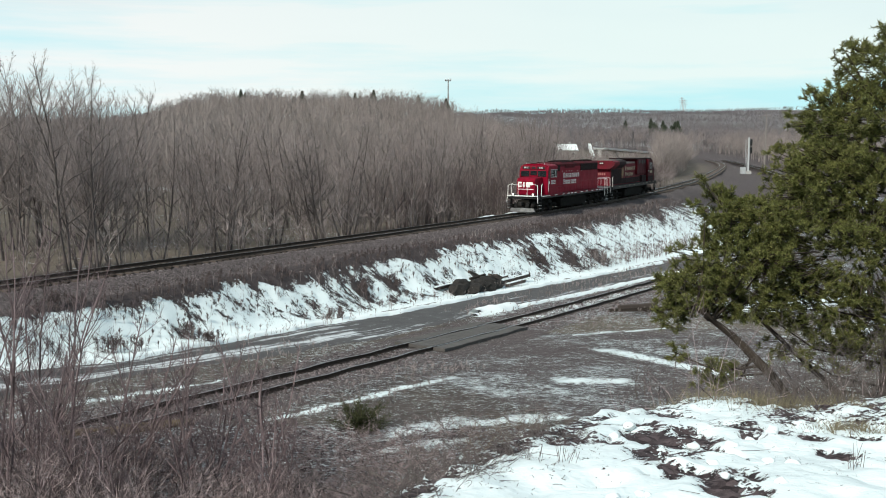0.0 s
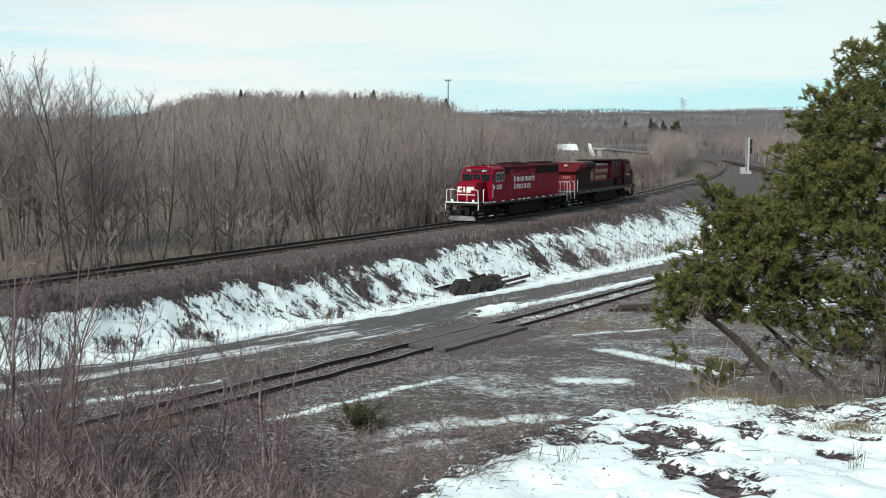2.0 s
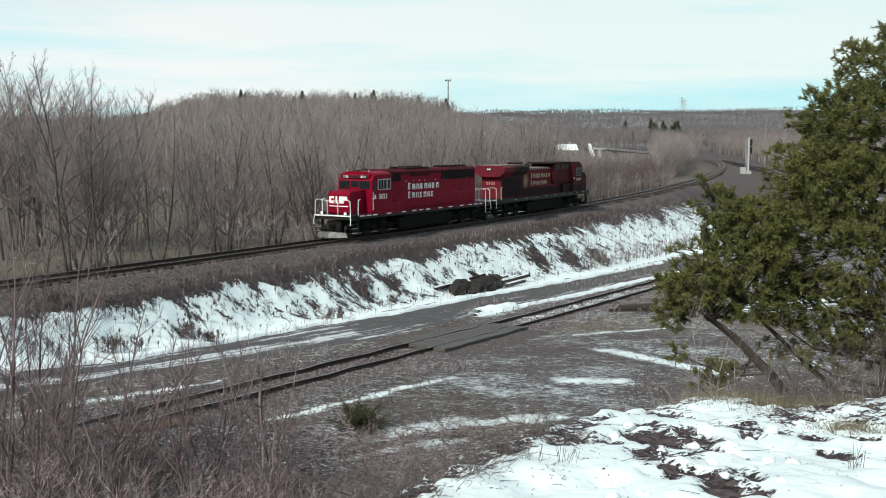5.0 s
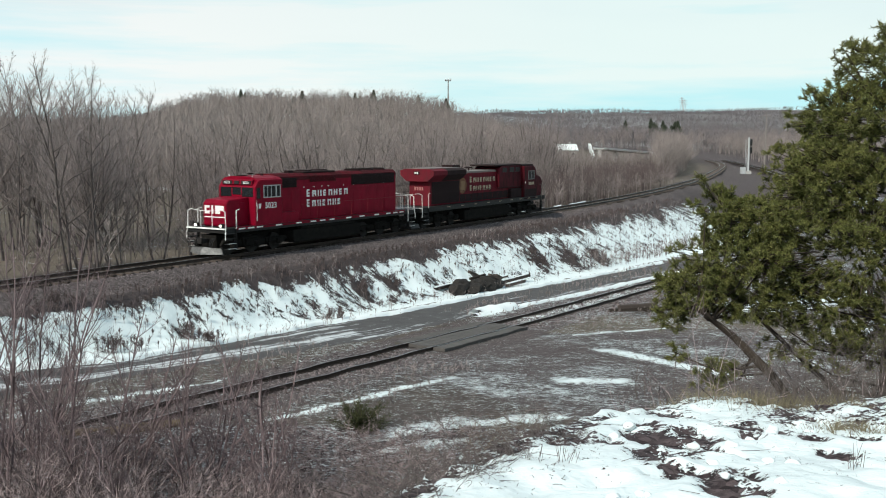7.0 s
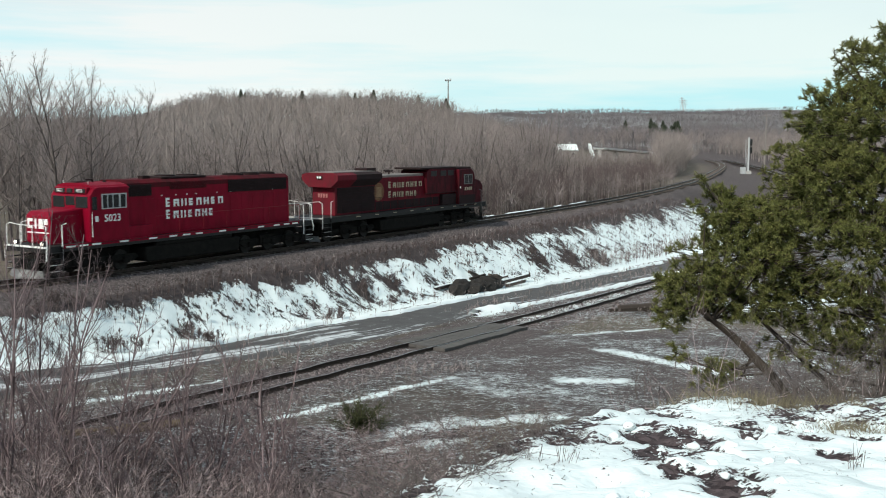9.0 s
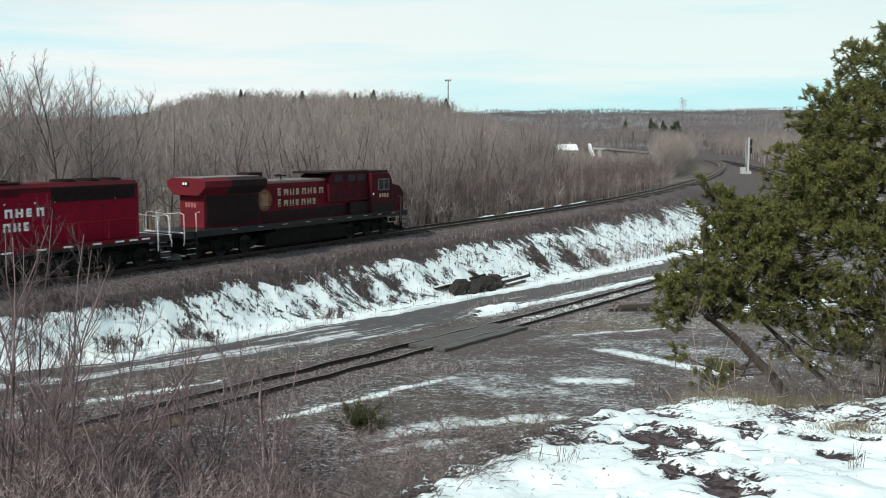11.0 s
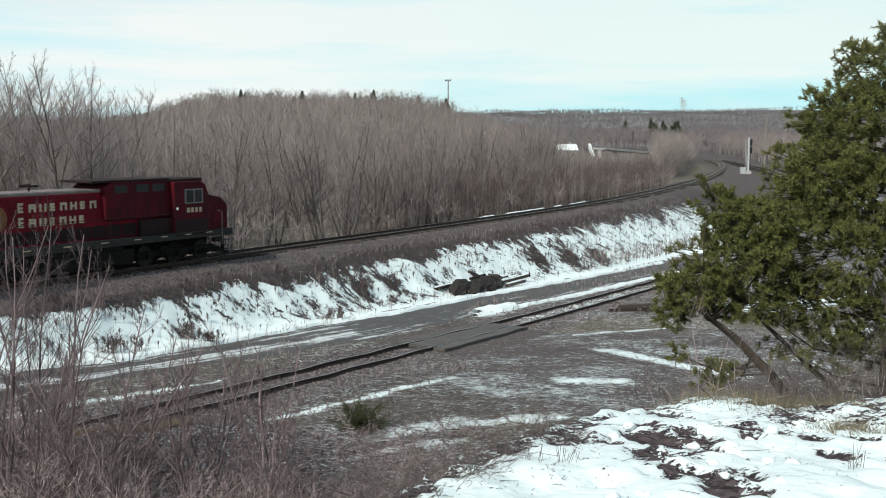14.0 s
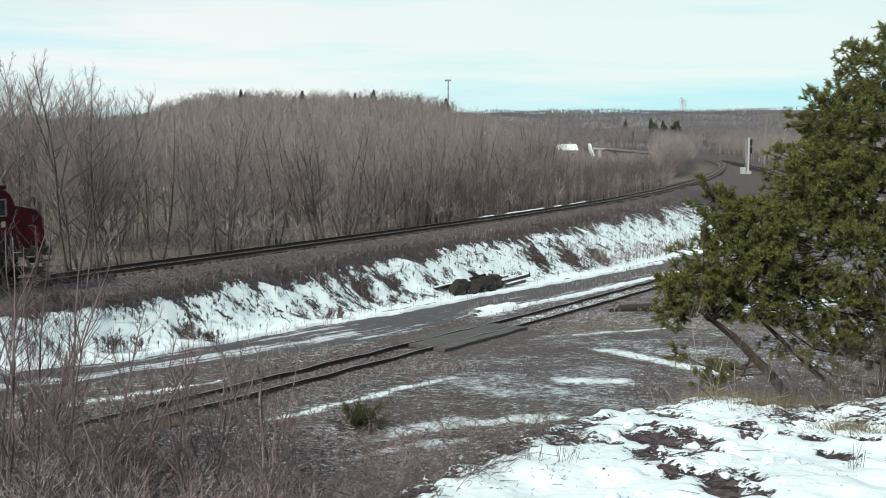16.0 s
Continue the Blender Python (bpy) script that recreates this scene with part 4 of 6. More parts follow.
        rail_posts(loco, [2.8, 1.2, -0.6, -2.4, -4.2, -6.0, -7.8, -8.8], side * 1.46, deck, 2.66, M_DARKRAIL, 0.014)
    bars_of_text([(1.45, 3.06, 8, 0.56), (1.45, 2.42, 7, 0.53)], 0.945, 0.012, 0.40, loco, M_WHITE)
    for k, x in enumerate((-7.3, -5.9, -4.5)):
        fan = part("radiator_fan", drum(bmesh.new(), (x, 0, 4.62), (0, 0, 1), 0.62, 0.14, 24), M_SOOT, loco)
        part("fan_guard", drum(bmesh.new(), (x, 0, 4.70), (0, 0, 1), 0.5, 0.03, 20), M_UNDER, fan)
    part("dynamic_brake_hatch", rounded(boxes((-1.6, 1.7, -0.75, 0.75, 4.56, 4.68)), 0.05), M_SOOT, loco)
    for x in (-0.8, 0.8):
        part("brake_fan", drum(bmesh.new(), (x, 0, 4.71), (0, 0, 1), 0.55, 0.08, 24), M_SOOT, loco)
    part("exhaust_stack", boxes((2.0, 2.5, -0.2, 0.2, 4.56, 4.74), bevel=0.03), M_SOOT, loco)
    part("horn", bars([(5.6, 0, 4.5), (5.6, 0, 4.62), (6.0, 0, 4.64)], r=0.045), M_SOOT, loco)
    part("bell", drum(bmesh.new(), (5.1, 0.3, 4.55), (0, 0, 1), 0.12, 0.12, 16, 0.06), M_SOOT, loco)
    part("roof_aerial", boxes((5.9, 6.5, -0.5, -0.1, 4.48, 4.56), bevel=0.02), M_SOOT, loco)
    part("roof_aerial", bars([(6.6, 0.9, 4.4), (6.62, 0.95, 4.62)], r=0.02), M_WHITE, loco)
    part("roof_aerial", bars([(6.6, -0.9, 4.4), (6.62, -0.95, 4.62)], r=0.02), M_WHITE, loco)
    end_set(loco, 9.5, 1, deck, M_WHITE)
    end_set(loco, -9.95, -1, deck, M_WHITE)
    truck(loco, 6.63)
    truck(loco, -6.63)
    under_parts(loco, -3.5, 3.5)
    return loco


M_GREYTRIM = soft_mat("grey_window_frame", (0.34, 0.34, 0.34), (0.46, 0.46, 0.46), 5, 0.5, 0.3, 0)
M_SOOTRED = paint("soot_stained_red", (0.10, 0.006, 0.012), (0.05, 0.007, 0.010), (0.02, 0.014, 0.013), 0.8, 0.65)
M_DARKRAIL = paint("dull_red_handrail", (0.20, 0.012, 0.02), (0.16, 0.012, 0.02), (0.03, 0.02, 0.02), 0.6)


def dirty_locomotive():
    """Six-axle wide-cab locomotive running with its long hood leading; the cab is at -x."""
    loco = tagged(new("dirty_locomotive"), "grimy dark red diesel locomotive with faded lettering, running hood first", "locomotive", "coupled locomotives")
    deck = 1.66
    part("underframe", boxes((-11.05, 10.6, -1.5, 1.5, 1.3, 1.6), bevel=0.02), M_BLACK, loco, "black underframe")
    part("walkway", boxes((-11.05, 10.6, -1.54, 1.54, 1.6, deck), bevel=0.01), M_BLACK, loco)
    for side in (-1, 1):
        for x in (-9.2, -7.6, -5.9, -4.1, -2.0, 0.2, 2.4, 4.6, 6.8):
            part("reflector", boxes((x - 0.22, x + 0.22, side * 1.55 - 0.01, side * 1.55 + 0.01, 1.52, 1.57)), M_CREAM, loco)
    # radiator end with its overhanging wings
    part("hood_end", rounded(prism([(7.9, deck), (8.6, deck), (8.6, 3.7), (8.85, 4.0), (7.9, 4.0)], -0.95, 0.95), 0.05), M_DULLRED, loco)
    wing = bmesh.new()
    ring = [(-0.95, 3.55), (-1.5, 4.02), (-1.5, 4.36), (-1.1, 4.5), (1.1, 4.5), (1.5, 4.36), (1.5, 4.02), (0.95, 3.55)]
    ra, rb = [wing.verts.new((6.9, y, z)) for y, z in ring], [wing.verts.new((9.0, y, z)) for y, z in ring]
    wing.faces.new(ra), wing.faces.new(rb[::-1])
    for k in range(8):
        j = (k + 1) % 8
        wing.faces.new((ra[k], rb[k], rb[j], ra[j]))
    bmesh.ops.recalc_face_normals(wing, faces=wing.faces)
    part("radiator_wing", wing, M_DULLRED, loco, "faded pinkish red radiator overhang")
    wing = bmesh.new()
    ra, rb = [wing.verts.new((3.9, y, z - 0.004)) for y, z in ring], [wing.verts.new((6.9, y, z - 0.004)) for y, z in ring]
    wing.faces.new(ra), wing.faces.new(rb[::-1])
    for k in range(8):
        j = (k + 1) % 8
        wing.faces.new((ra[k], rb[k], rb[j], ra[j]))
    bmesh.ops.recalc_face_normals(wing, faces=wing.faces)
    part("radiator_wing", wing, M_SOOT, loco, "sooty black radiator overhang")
    part("radiator_roof", boxes((4.1, 8.8, -1.05, 1.05, 4.5, 4.55), bevel=0.015), M_GREYROOF, loco, "dusty pale roof panel")
    part("headlight", boxes((9.0, 9.08, -0.24, 0.24, 4.1, 4.3), bevel=0.03), M_BLACK, loco)
    for y in (-0.1, 0.1):
        part("lens", drum(bmesh.new(), (9.085, y, 4.2), (1, 0, 0), 0.075, 0.02, 16), M_WHITE, loco)
    for y0 in np.arange(-0.4, 0.45, 0.22):
        part("number_bar", boxes((8.6, 8.615, y0 - 0.07, y0 + 0.07, 2.85, 3.12)), M_DIMCREAM, loco)
    # engine hood
    part("long_hood", rounded(prism([(-6.8, deck), (7.95, deck), (7.95, 4.02), (-6.8, 4.02)], -0.95, 0.95), 0.04), M_GRIMYRED, loco)
    part("hood_roof", rounded(boxes((-2.4, 3.92, -0.9, 0.9, 4.0, 4.2)), 0.06), M_GREYROOF, loco, "dusty hood roof")
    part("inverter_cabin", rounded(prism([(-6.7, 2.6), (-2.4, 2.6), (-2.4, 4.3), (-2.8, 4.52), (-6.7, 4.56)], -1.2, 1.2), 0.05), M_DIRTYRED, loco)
    part("inverter_roof", boxes((-6.7, -1.6, -1.22, 1.22, 4.5, 4.62), bevel=0.03), M_SOOT, loco)
    part("blower_housing", rounded(boxes((-6.7, -4.6, -1.25, 1.25, deck, 2.5)), 0.05), M_SOOT, loco)
    for side in (-1, 1):
        y = side * 0.955
        grille(loco, 4.1, 8.4, y, 1.8, 3.5, M_SOOT, 10)
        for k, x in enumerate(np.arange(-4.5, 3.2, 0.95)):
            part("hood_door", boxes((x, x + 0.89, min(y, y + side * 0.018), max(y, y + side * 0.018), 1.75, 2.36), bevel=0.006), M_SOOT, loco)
        for x in (-5.9, -4.8, -3.4):
            part("intake", boxes((x - 0.42, x + 0.42, side * 1.2 - 0.012, side * 1.2 + 0.012, 3.95, 4.35), bevel=0.02), M_BLACK, loco)
        rail_posts(loco, [8.6, 6.4, 4.2, 2.0, -0.2, -2.4, -4.6, -6.5], side * 1.5, deck, 2.7, M_SOOT, 0.014)
        part("emblem", drum(bmesh.new(), (3.6, y + side * 0.02, 3.05), (0, 1, 0), 0.64, 0.02, 32), M_GOLD, loco, "faded gold round emblem")
        part("emblem", rounded(boxes((3.28, 3.92, min(y, y + side * 0.045), max(y, y + side * 0.045), 2.6, 3.4)), 0.01), M_EMBLEM, loco)
    # exhaust and horn stand on the roof
    part("exhaust_stack", rounded(boxes((3.2, 4.4, -0.5, 0.5, 4.4, 4.72)), 0.05), M_SOOT, loco)
    part("horn", bars([(1.2, 0.2, 4.18), (1.2, 0.2, 4.42)], [(1.7, 0.2, 4.44), (0.7, 0.2, 4.44)], [(1.6, 0.05, 4.46), (1.0, 0.05, 4.5)], r=0.05), M_SOOT, loco)
    # wide cab and nose
    cab = prism([(-9.25, 1.45), (-6.7, 1.45), (-6.7, 4.42), (-8.7, 4.42), (-9.05, 4.2), (-9.25, 3.75)], -1.5, 1.5)
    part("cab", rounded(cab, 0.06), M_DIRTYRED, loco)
    part("cab_roof", rounded(boxes((-9.0, -6.6, -1.3, 1.3, 4.4, 4.58)), 0.07), M_SOOT, loco, "sooty black cab roof")
    part("nose", rounded(prism([(-10.95, 1.45), (-9.2, 1.45), (-9.2, 3.70), (-10.5, 3.42), (-10.95, 3.0)], -1.3, 1.3), 0.1), M_DIRTYRED, loco)
    for side in (-1, 1):
        y = side * 1.5
        win = part("side_window", boxes((-8.8, -7.45, min(y, y + side * 0.02), max(y, y + side * 0.02), 3.2, 4.0), bevel=0.012), M_DULLSTEEL, loco, "grimy-framed cab side window")
        part("cab_panel", boxes((-9.2, -6.75, min(y, y + side * 0.014), max(y, y + side * 0.014), 1.47, 2.35), bevel=0.005), M_SOOT, loco, "sooty black lower cab side")
        for x0, x1 in ((-8.7, -8.2), (-8.1, -7.55)):
            part("pane", boxes((x0, x1, min(y + side * 0.018, y + side * 0.03), max(y + side * 0.018, y + side * 0.03), 3.27, 3.93)), M_GLASS, win)
        for k in range(4):
            part("number_bar", boxes((-7.7 - k * 0.3 - 0.1, -7.7 - k * 0.3 + 0.1, min(y, y + side * 0.012), max(y, y + side * 0.012), 2.72, 2.98)), M_CREAM, loco)
        part("marker_light", boxes((-6.95, -6.85, min(y, y + side * 0.04), max(y, y + side * 0.04), 2.9, 3.05)), M_WHITE, loco)
        part("windscreen", boxes((-9.32, -9.2, side * 0.7 - 0.5, side * 0.7 + 0.5, 3.66, 4.02), bevel=0.015), M_GLASS, loco)
    part("headlight", boxes((-9.15, -9.0, -0.3, 0.3, 4.12, 4.3), bevel=0.03), M_BLACK, loco)
    bars_of_text([(2.2, 3.26, 8, 0.575), (2.2, 2.58, 7, 0.56)], 0.975, 0.012, 0.38, loco, M_CREAM)
    end_set(loco, 10.6, 1, deck, M_DIMWHITE)
    end_set(loco, -11.05, -1, deck, M_DULLSTEEL)
    truck(loco, 7.2, 0.533, 2.05)
    truck(loco, -7.2, 0.533, 2.05)
    under_parts(loco, -4.0, 4.0)
    return loco


M_DULLRED = paint("faded_pinkish_red", (0.15, 0.010, 0.020), (0.10, 0.010, 0.018), (0.06, 0.022, 0.022), 0.7, 0.6)
M_EMBLEM = soft_mat("brownish_emblem_centre", (0.30, 0.20, 0.09), (0.16, 0.06, 0.04), 4, 0.6, 0, 0)
M_DIMCREAM = soft_mat("dim_cream_lettering", (0.28, 0.10, 0.10), (0.36, 0.17, 0.16), 3, 0.6, 0, 0)
M_DIMWHITE = soft_mat("dirty_white_paint", (0.40, 0.38, 0.37), (0.62, 0.60, 0.58), 4, 0.6, 0, 0)
M_DULLSTEEL = soft_mat("grimy_grey_paint", (0.08, 0.075, 0.07), (0.2, 0.19, 0.18), 4, 0.7, 0, 0)
engine_one = red_locomotive()
engine_two = dirty_locomotive()


def front_at(t):
    """Arc length at which the train's leading coupler stands."""
    return 49.459 - 5.7159 * t - 0.01147 * t * t


def train_pose(middle, half):
    xa, ya, _ = on(UPPER, middle - half)
    xb, yb, _ = on(UPPER, middle + half)
    return pose((xa + xb) / 2, (ya + yb) / 2, RAIL_Z, 0, 0, math.degrees(math.atan2(ya - yb, xa - xb)))


def motions():
    times = [k * 0.5 for k in range(33)]
    walk(engine_one, [(t, train_pose(front_at(t) + 10.5, 6.6)) for t in times])
    walk(engine_two, [(t, train_pose(front_at(t) + 21.0 + 11.15, 7.2)) for t in times])
    fine = [k * 0.1 for k in range(161)]
    for ob, x, r in WHEELS:
        walk(ob, [(t, Matrix.Translation((x, 0, r)) @ Matrix.Rotation((front_at(0) - front_at(t)) / r, 4, "Y")) for t in fine])




# ---------------------------------------------------------------- woods
class Twigs:
    """Collects tapered bars and blades for one mesh."""

    def __init__(self):
        self.v, self.f = [], []

    def bar(self, p, q, r0, r1, sides=3):
        d = (q - p)
        a = d.orthogonal().normalized()
        b = d.normalized().cross(a)
        n = len(self.v)
        for c, r in ((p, r0), (q, r1)):
            for k in range(sides):
                t = k * math.tau / sides
                self.v.append(tuple(c + (a * math.cos(t) + b * math.sin(t)) * r))
        for k in range(sides):
            j = (k + 1) % sides
            self.f.append((n + k, n + j, n + sides + j, n + sides + k))

    def blade(self, p, q, w, rng):
        d = q - p
        side = d.cross(Vector((rng.uniform(-1, 1), rng.uniform(-1, 1), rng.uniform(-1, 1)))).normalized() * w
        n = len(self.v)
        self.v += [tuple(p - side), tuple(p + side), tuple(q)]
        self.f.append((n, n + 1, n + 2))

    def mesh(self, name, material, parent=None, label=""):
        return mesh_of(name, self.v, self.f, material, parent, label)


def jitter(rng, s):
    return Vector((rng.uniform(-s, s), rng.uniform(-s, s), rng.uniform(-s, s)))


def grow_tree(rng, height, limbs, twigs, trunk_r, stems=1, low=0.28, fineness=0.012):
    """A bare broadleaf tree: one to three stems, rising limbs, side branches and fine twigs. Returns wood and twig sets."""
    wood, fine = Twigs(), Twigs()
    for st in range(stems):
        lean = jitter(rng, 0.12 if stems == 1 else 0.28)
        lean.z = 0
        h = height * rng.uniform(0.85, 1.0)
        n = 7
        path = [Vector((0, 0, -0.5)) + lean * 0.4]
        drift = lean.copy()
        for k in range(n):
            drift += Vector((rng.uniform(-0.12, 0.12), rng.uniform(-0.12, 0.12), 0))
            path.append(path[-1] + (Vector((0, 0, 1)) + drift).normalized() * (h + 0.5) / n)
        rad = lambda u: trunk_r * (1 - u) ** 0.85 / (1 if stems == 1 else 1.25) + 0.012
        for k in range(n):
            wood.bar(path[k], path[k + 1], rad(k / n), rad((k + 1) / n), 5)
        for k in range(limbs):
            u = low + (0.97 - low) * (k + rng.random()) / limbs
            i = min(int(u * n), n - 1)
            p = path[i].lerp(path[i + 1], u * n - i)
            az = k * 2.4 + rng.uniform(-0.6, 0.6)
            length = h * (0.40 * (1 - u) + 0.10) * rng.uniform(0.7, 1.25)
            out = Vector((math.cos(az), math.sin(az), 0))
            tilt = rng.uniform(0.5, 1.35)
            d = (out * tilt + Vector((0, 0, 0.9))).normalized()
            m = 4
            r0 = rad(u) * 0.55
            for j in range(m):
                q = p + d * length / m
                ra, rb = r0 * (1 - j / m) + fineness * 0.5, r0 * (1 - (j + 1) / m) + fineness * 0.5
                wood.bar(p, q, ra, rb, 3)
                for b in range(twigs):
                    at_ = p.lerp(q, rng.random())
                    bd = (d + jitter(rng, 0.8) + Vector((0, 0, 0.35))).normalized()
                    bl = length * rng.uniform(0.14, 0.34) * (1.1 - 0.12 * j)
                    e = at_ + bd * bl
                    fine.bar(at_, e, fineness * 0.85, fineness * 0.45, 3) if b == 0 else fine.blade(at_, e, fineness, rng)
                    for c in range(3):
                        s0 = at_.lerp(e, rng.uniform(0.35, 1.0))
                        fine.blade(s0, s0 + (bd + jitter(rng, 0.7) + Vector((0, 0, 0.25))).normalized() * bl * rng.uniform(0.4, 0.8), fineness * 0.62, rng)
                d = (d + Vector((0, 0, 0.17)) + jitter(rng, 0.24)).normalized()
                p = q
    return wood, fine


def plant(wood_mesh, fine_mesh, x, y, turn, size, label, group, name="bare_tree"):
    root = tagged(new(name), label, "tree", group)
    root.matrix_basis = pose(x, y, gz(x, y) - 0.05, 0, 0, turn) @ Matrix.Diagonal((size, size, size, 1))
    for nm, me in (("trunk", wood_mesh), ("crown", fine_mesh)):
        ob = new(nm, me)
        ob.parent = root
    return root


def near_woods():
    rng = random.Random(21)
    kinds = []
    for k in range(9):
        tall = k < 4
        w, f = grow_tree(rng, rng.uniform(13.5, 16) if tall else rng.uniform(9, 11.5), 17 if tall else 14, 7, rng.uniform(0.085, 0.125) if tall else rng.uniform(0.08, 0.12), (1, 2, 1, 3, 2, 3, 1, 2, 3)[k], 0.2, 0.0095)
        out = []
        for t, nm, mat in ((w, "trunk", M_BARK), (f, "crown", M_TWIG)):
            me = bpy.data.meshes.new(nm)
            me.from_pydata(t.v, [], t.f)
            me.materials.append(mat)
            out.append(me)
        kinds.append((tall, *out))
    n = 0
    tries = 0
    while n < 250 and tries < 5000:
        tries += 1
        s = rng.uniform(-26, 150)
        off = -(5.5 + 34 * rng.random() ** 1.5) if s < 100 else -(6.5 + 26 * rng.random())
        x, y, _ = on(UPPER, s, off)
        px = x / y
        if px < -0.52 or px > 0.36:
            continue
        if px < -0.27 and rng.random() < 0.08:
            continue
        want_tall = px < -0.27 if rng.random() < 0.85 else rng.random() < 0.25
        tall, wm, fm = rng.choice([q for q in kinds if q[0] == want_tall])
        lift = (0.054 + 0.28 * (-0.28 - px)) * rng.uniform(0.6, 1.1) if px < -0.28 else rng.uniform(-0.03, 0.03) if px < 0.1 else rng.uniform(-0.04, 0.0)
        size = float(np.clip((10 + lift * y - gz(x, y)) / (15 if tall else 10.3), 0.4, 1.2))
        plant(wm, fm, x, y, rng.uniform(0, 360), size, "tall bare grey tree among leafless woods" if tall else "bare grey young tree behind the railway", "bare trees behind the railway")
        n += 1


def stuff_woods(name, label, places, seed, height, limbs, blades, width, trunk, material, variants=6):
    """Many simple bare trees in one mesh."""
    rng = random.Random(seed)
    shapes = []
    rise = Vector((0, 0, 0.4))
    for k in range(variants):
        t = Twigs()
        h = 1.0
        top = Vector((rng.uniform(-0.06, 0.06), rng.uniform(-0.06, 0.06), 1))
        t.bar(Vector((0, 0, -0.05)), top * 0.55, trunk / height, trunk * 0.6 / height)
        t.bar(top * 0.55, top, trunk * 0.6 / height, 0.002)
        for j in range(limbs):
            u = rng.uniform(0.22, 0.95)
            p = top * u
            az = j * 2.4 + rng.random()
            ln = (0.42 * (1 - u) + 0.1) * rng.uniform(0.7, 1.2)
            d = (Vector((math.cos(az), math.sin(az), rng.uniform(0.6, 1.8)))).normalized()
            q = p + d * ln
            t.blade(p, q, width * 1.5 / height, rng)
            for b in range(blades):
                s0 = p.lerp(q, rng.uniform(0.2, 1))
                t.blade(s0, s0 + (d + rise + jitter(rng, 0.6)).normalized() * ln * rng.uniform(0.3, 0.7), width / height, rng)
        shapes.append((np.array(t.v), t.f))
    V, F, n = [], [], 0
    zs = ground_z(np.array([p[0] for p in places]), np.array([p[1] for p in places]))
    for (x, y, sc), z in zip(places, zs):
        v, f = shapes[rng.randrange(variants)]
        a = rng.uniform(0, math.tau)
        h = height * sc
        c, s = math.cos(a) * h, math.sin(a) * h
        V.append(np.stack([v[:, 0] * c - v[:, 1] * s + x, v[:, 0] * s + v[:, 1] * c + y, v[:, 2] * h + z], -1))
        F += [tuple(i + n for i in q) for q in f]
        n += len(v)
    tagged(mesh_of(name, np.concatenate(V), F, material), label, "woods", kind="stuff")


def spread(seed, count, d0, d1, a0, a1, beyond=40, power=1.0):
    """Places by bearing (degrees) and distance behind the upper track."""
    rng = np.random.default_rng(seed)
    out = []
    while len(out) < count:
        az = np.radians(rng.uniform(a0, a1, count))
        d = d0 + (d1 - d0) * rng.random(count) ** power
        x, y = d * np.sin(az), d * np.cos(az)
        s, n = beside(UPPER, x, y)
        ok = (n < -beyond) | (d > 480)
        out += [(float(a), float(b), float(c)) for a, b, c, o in zip(x, y, rng.uniform(0.7, 1.15, count), ok) if o]
    return out[:count]


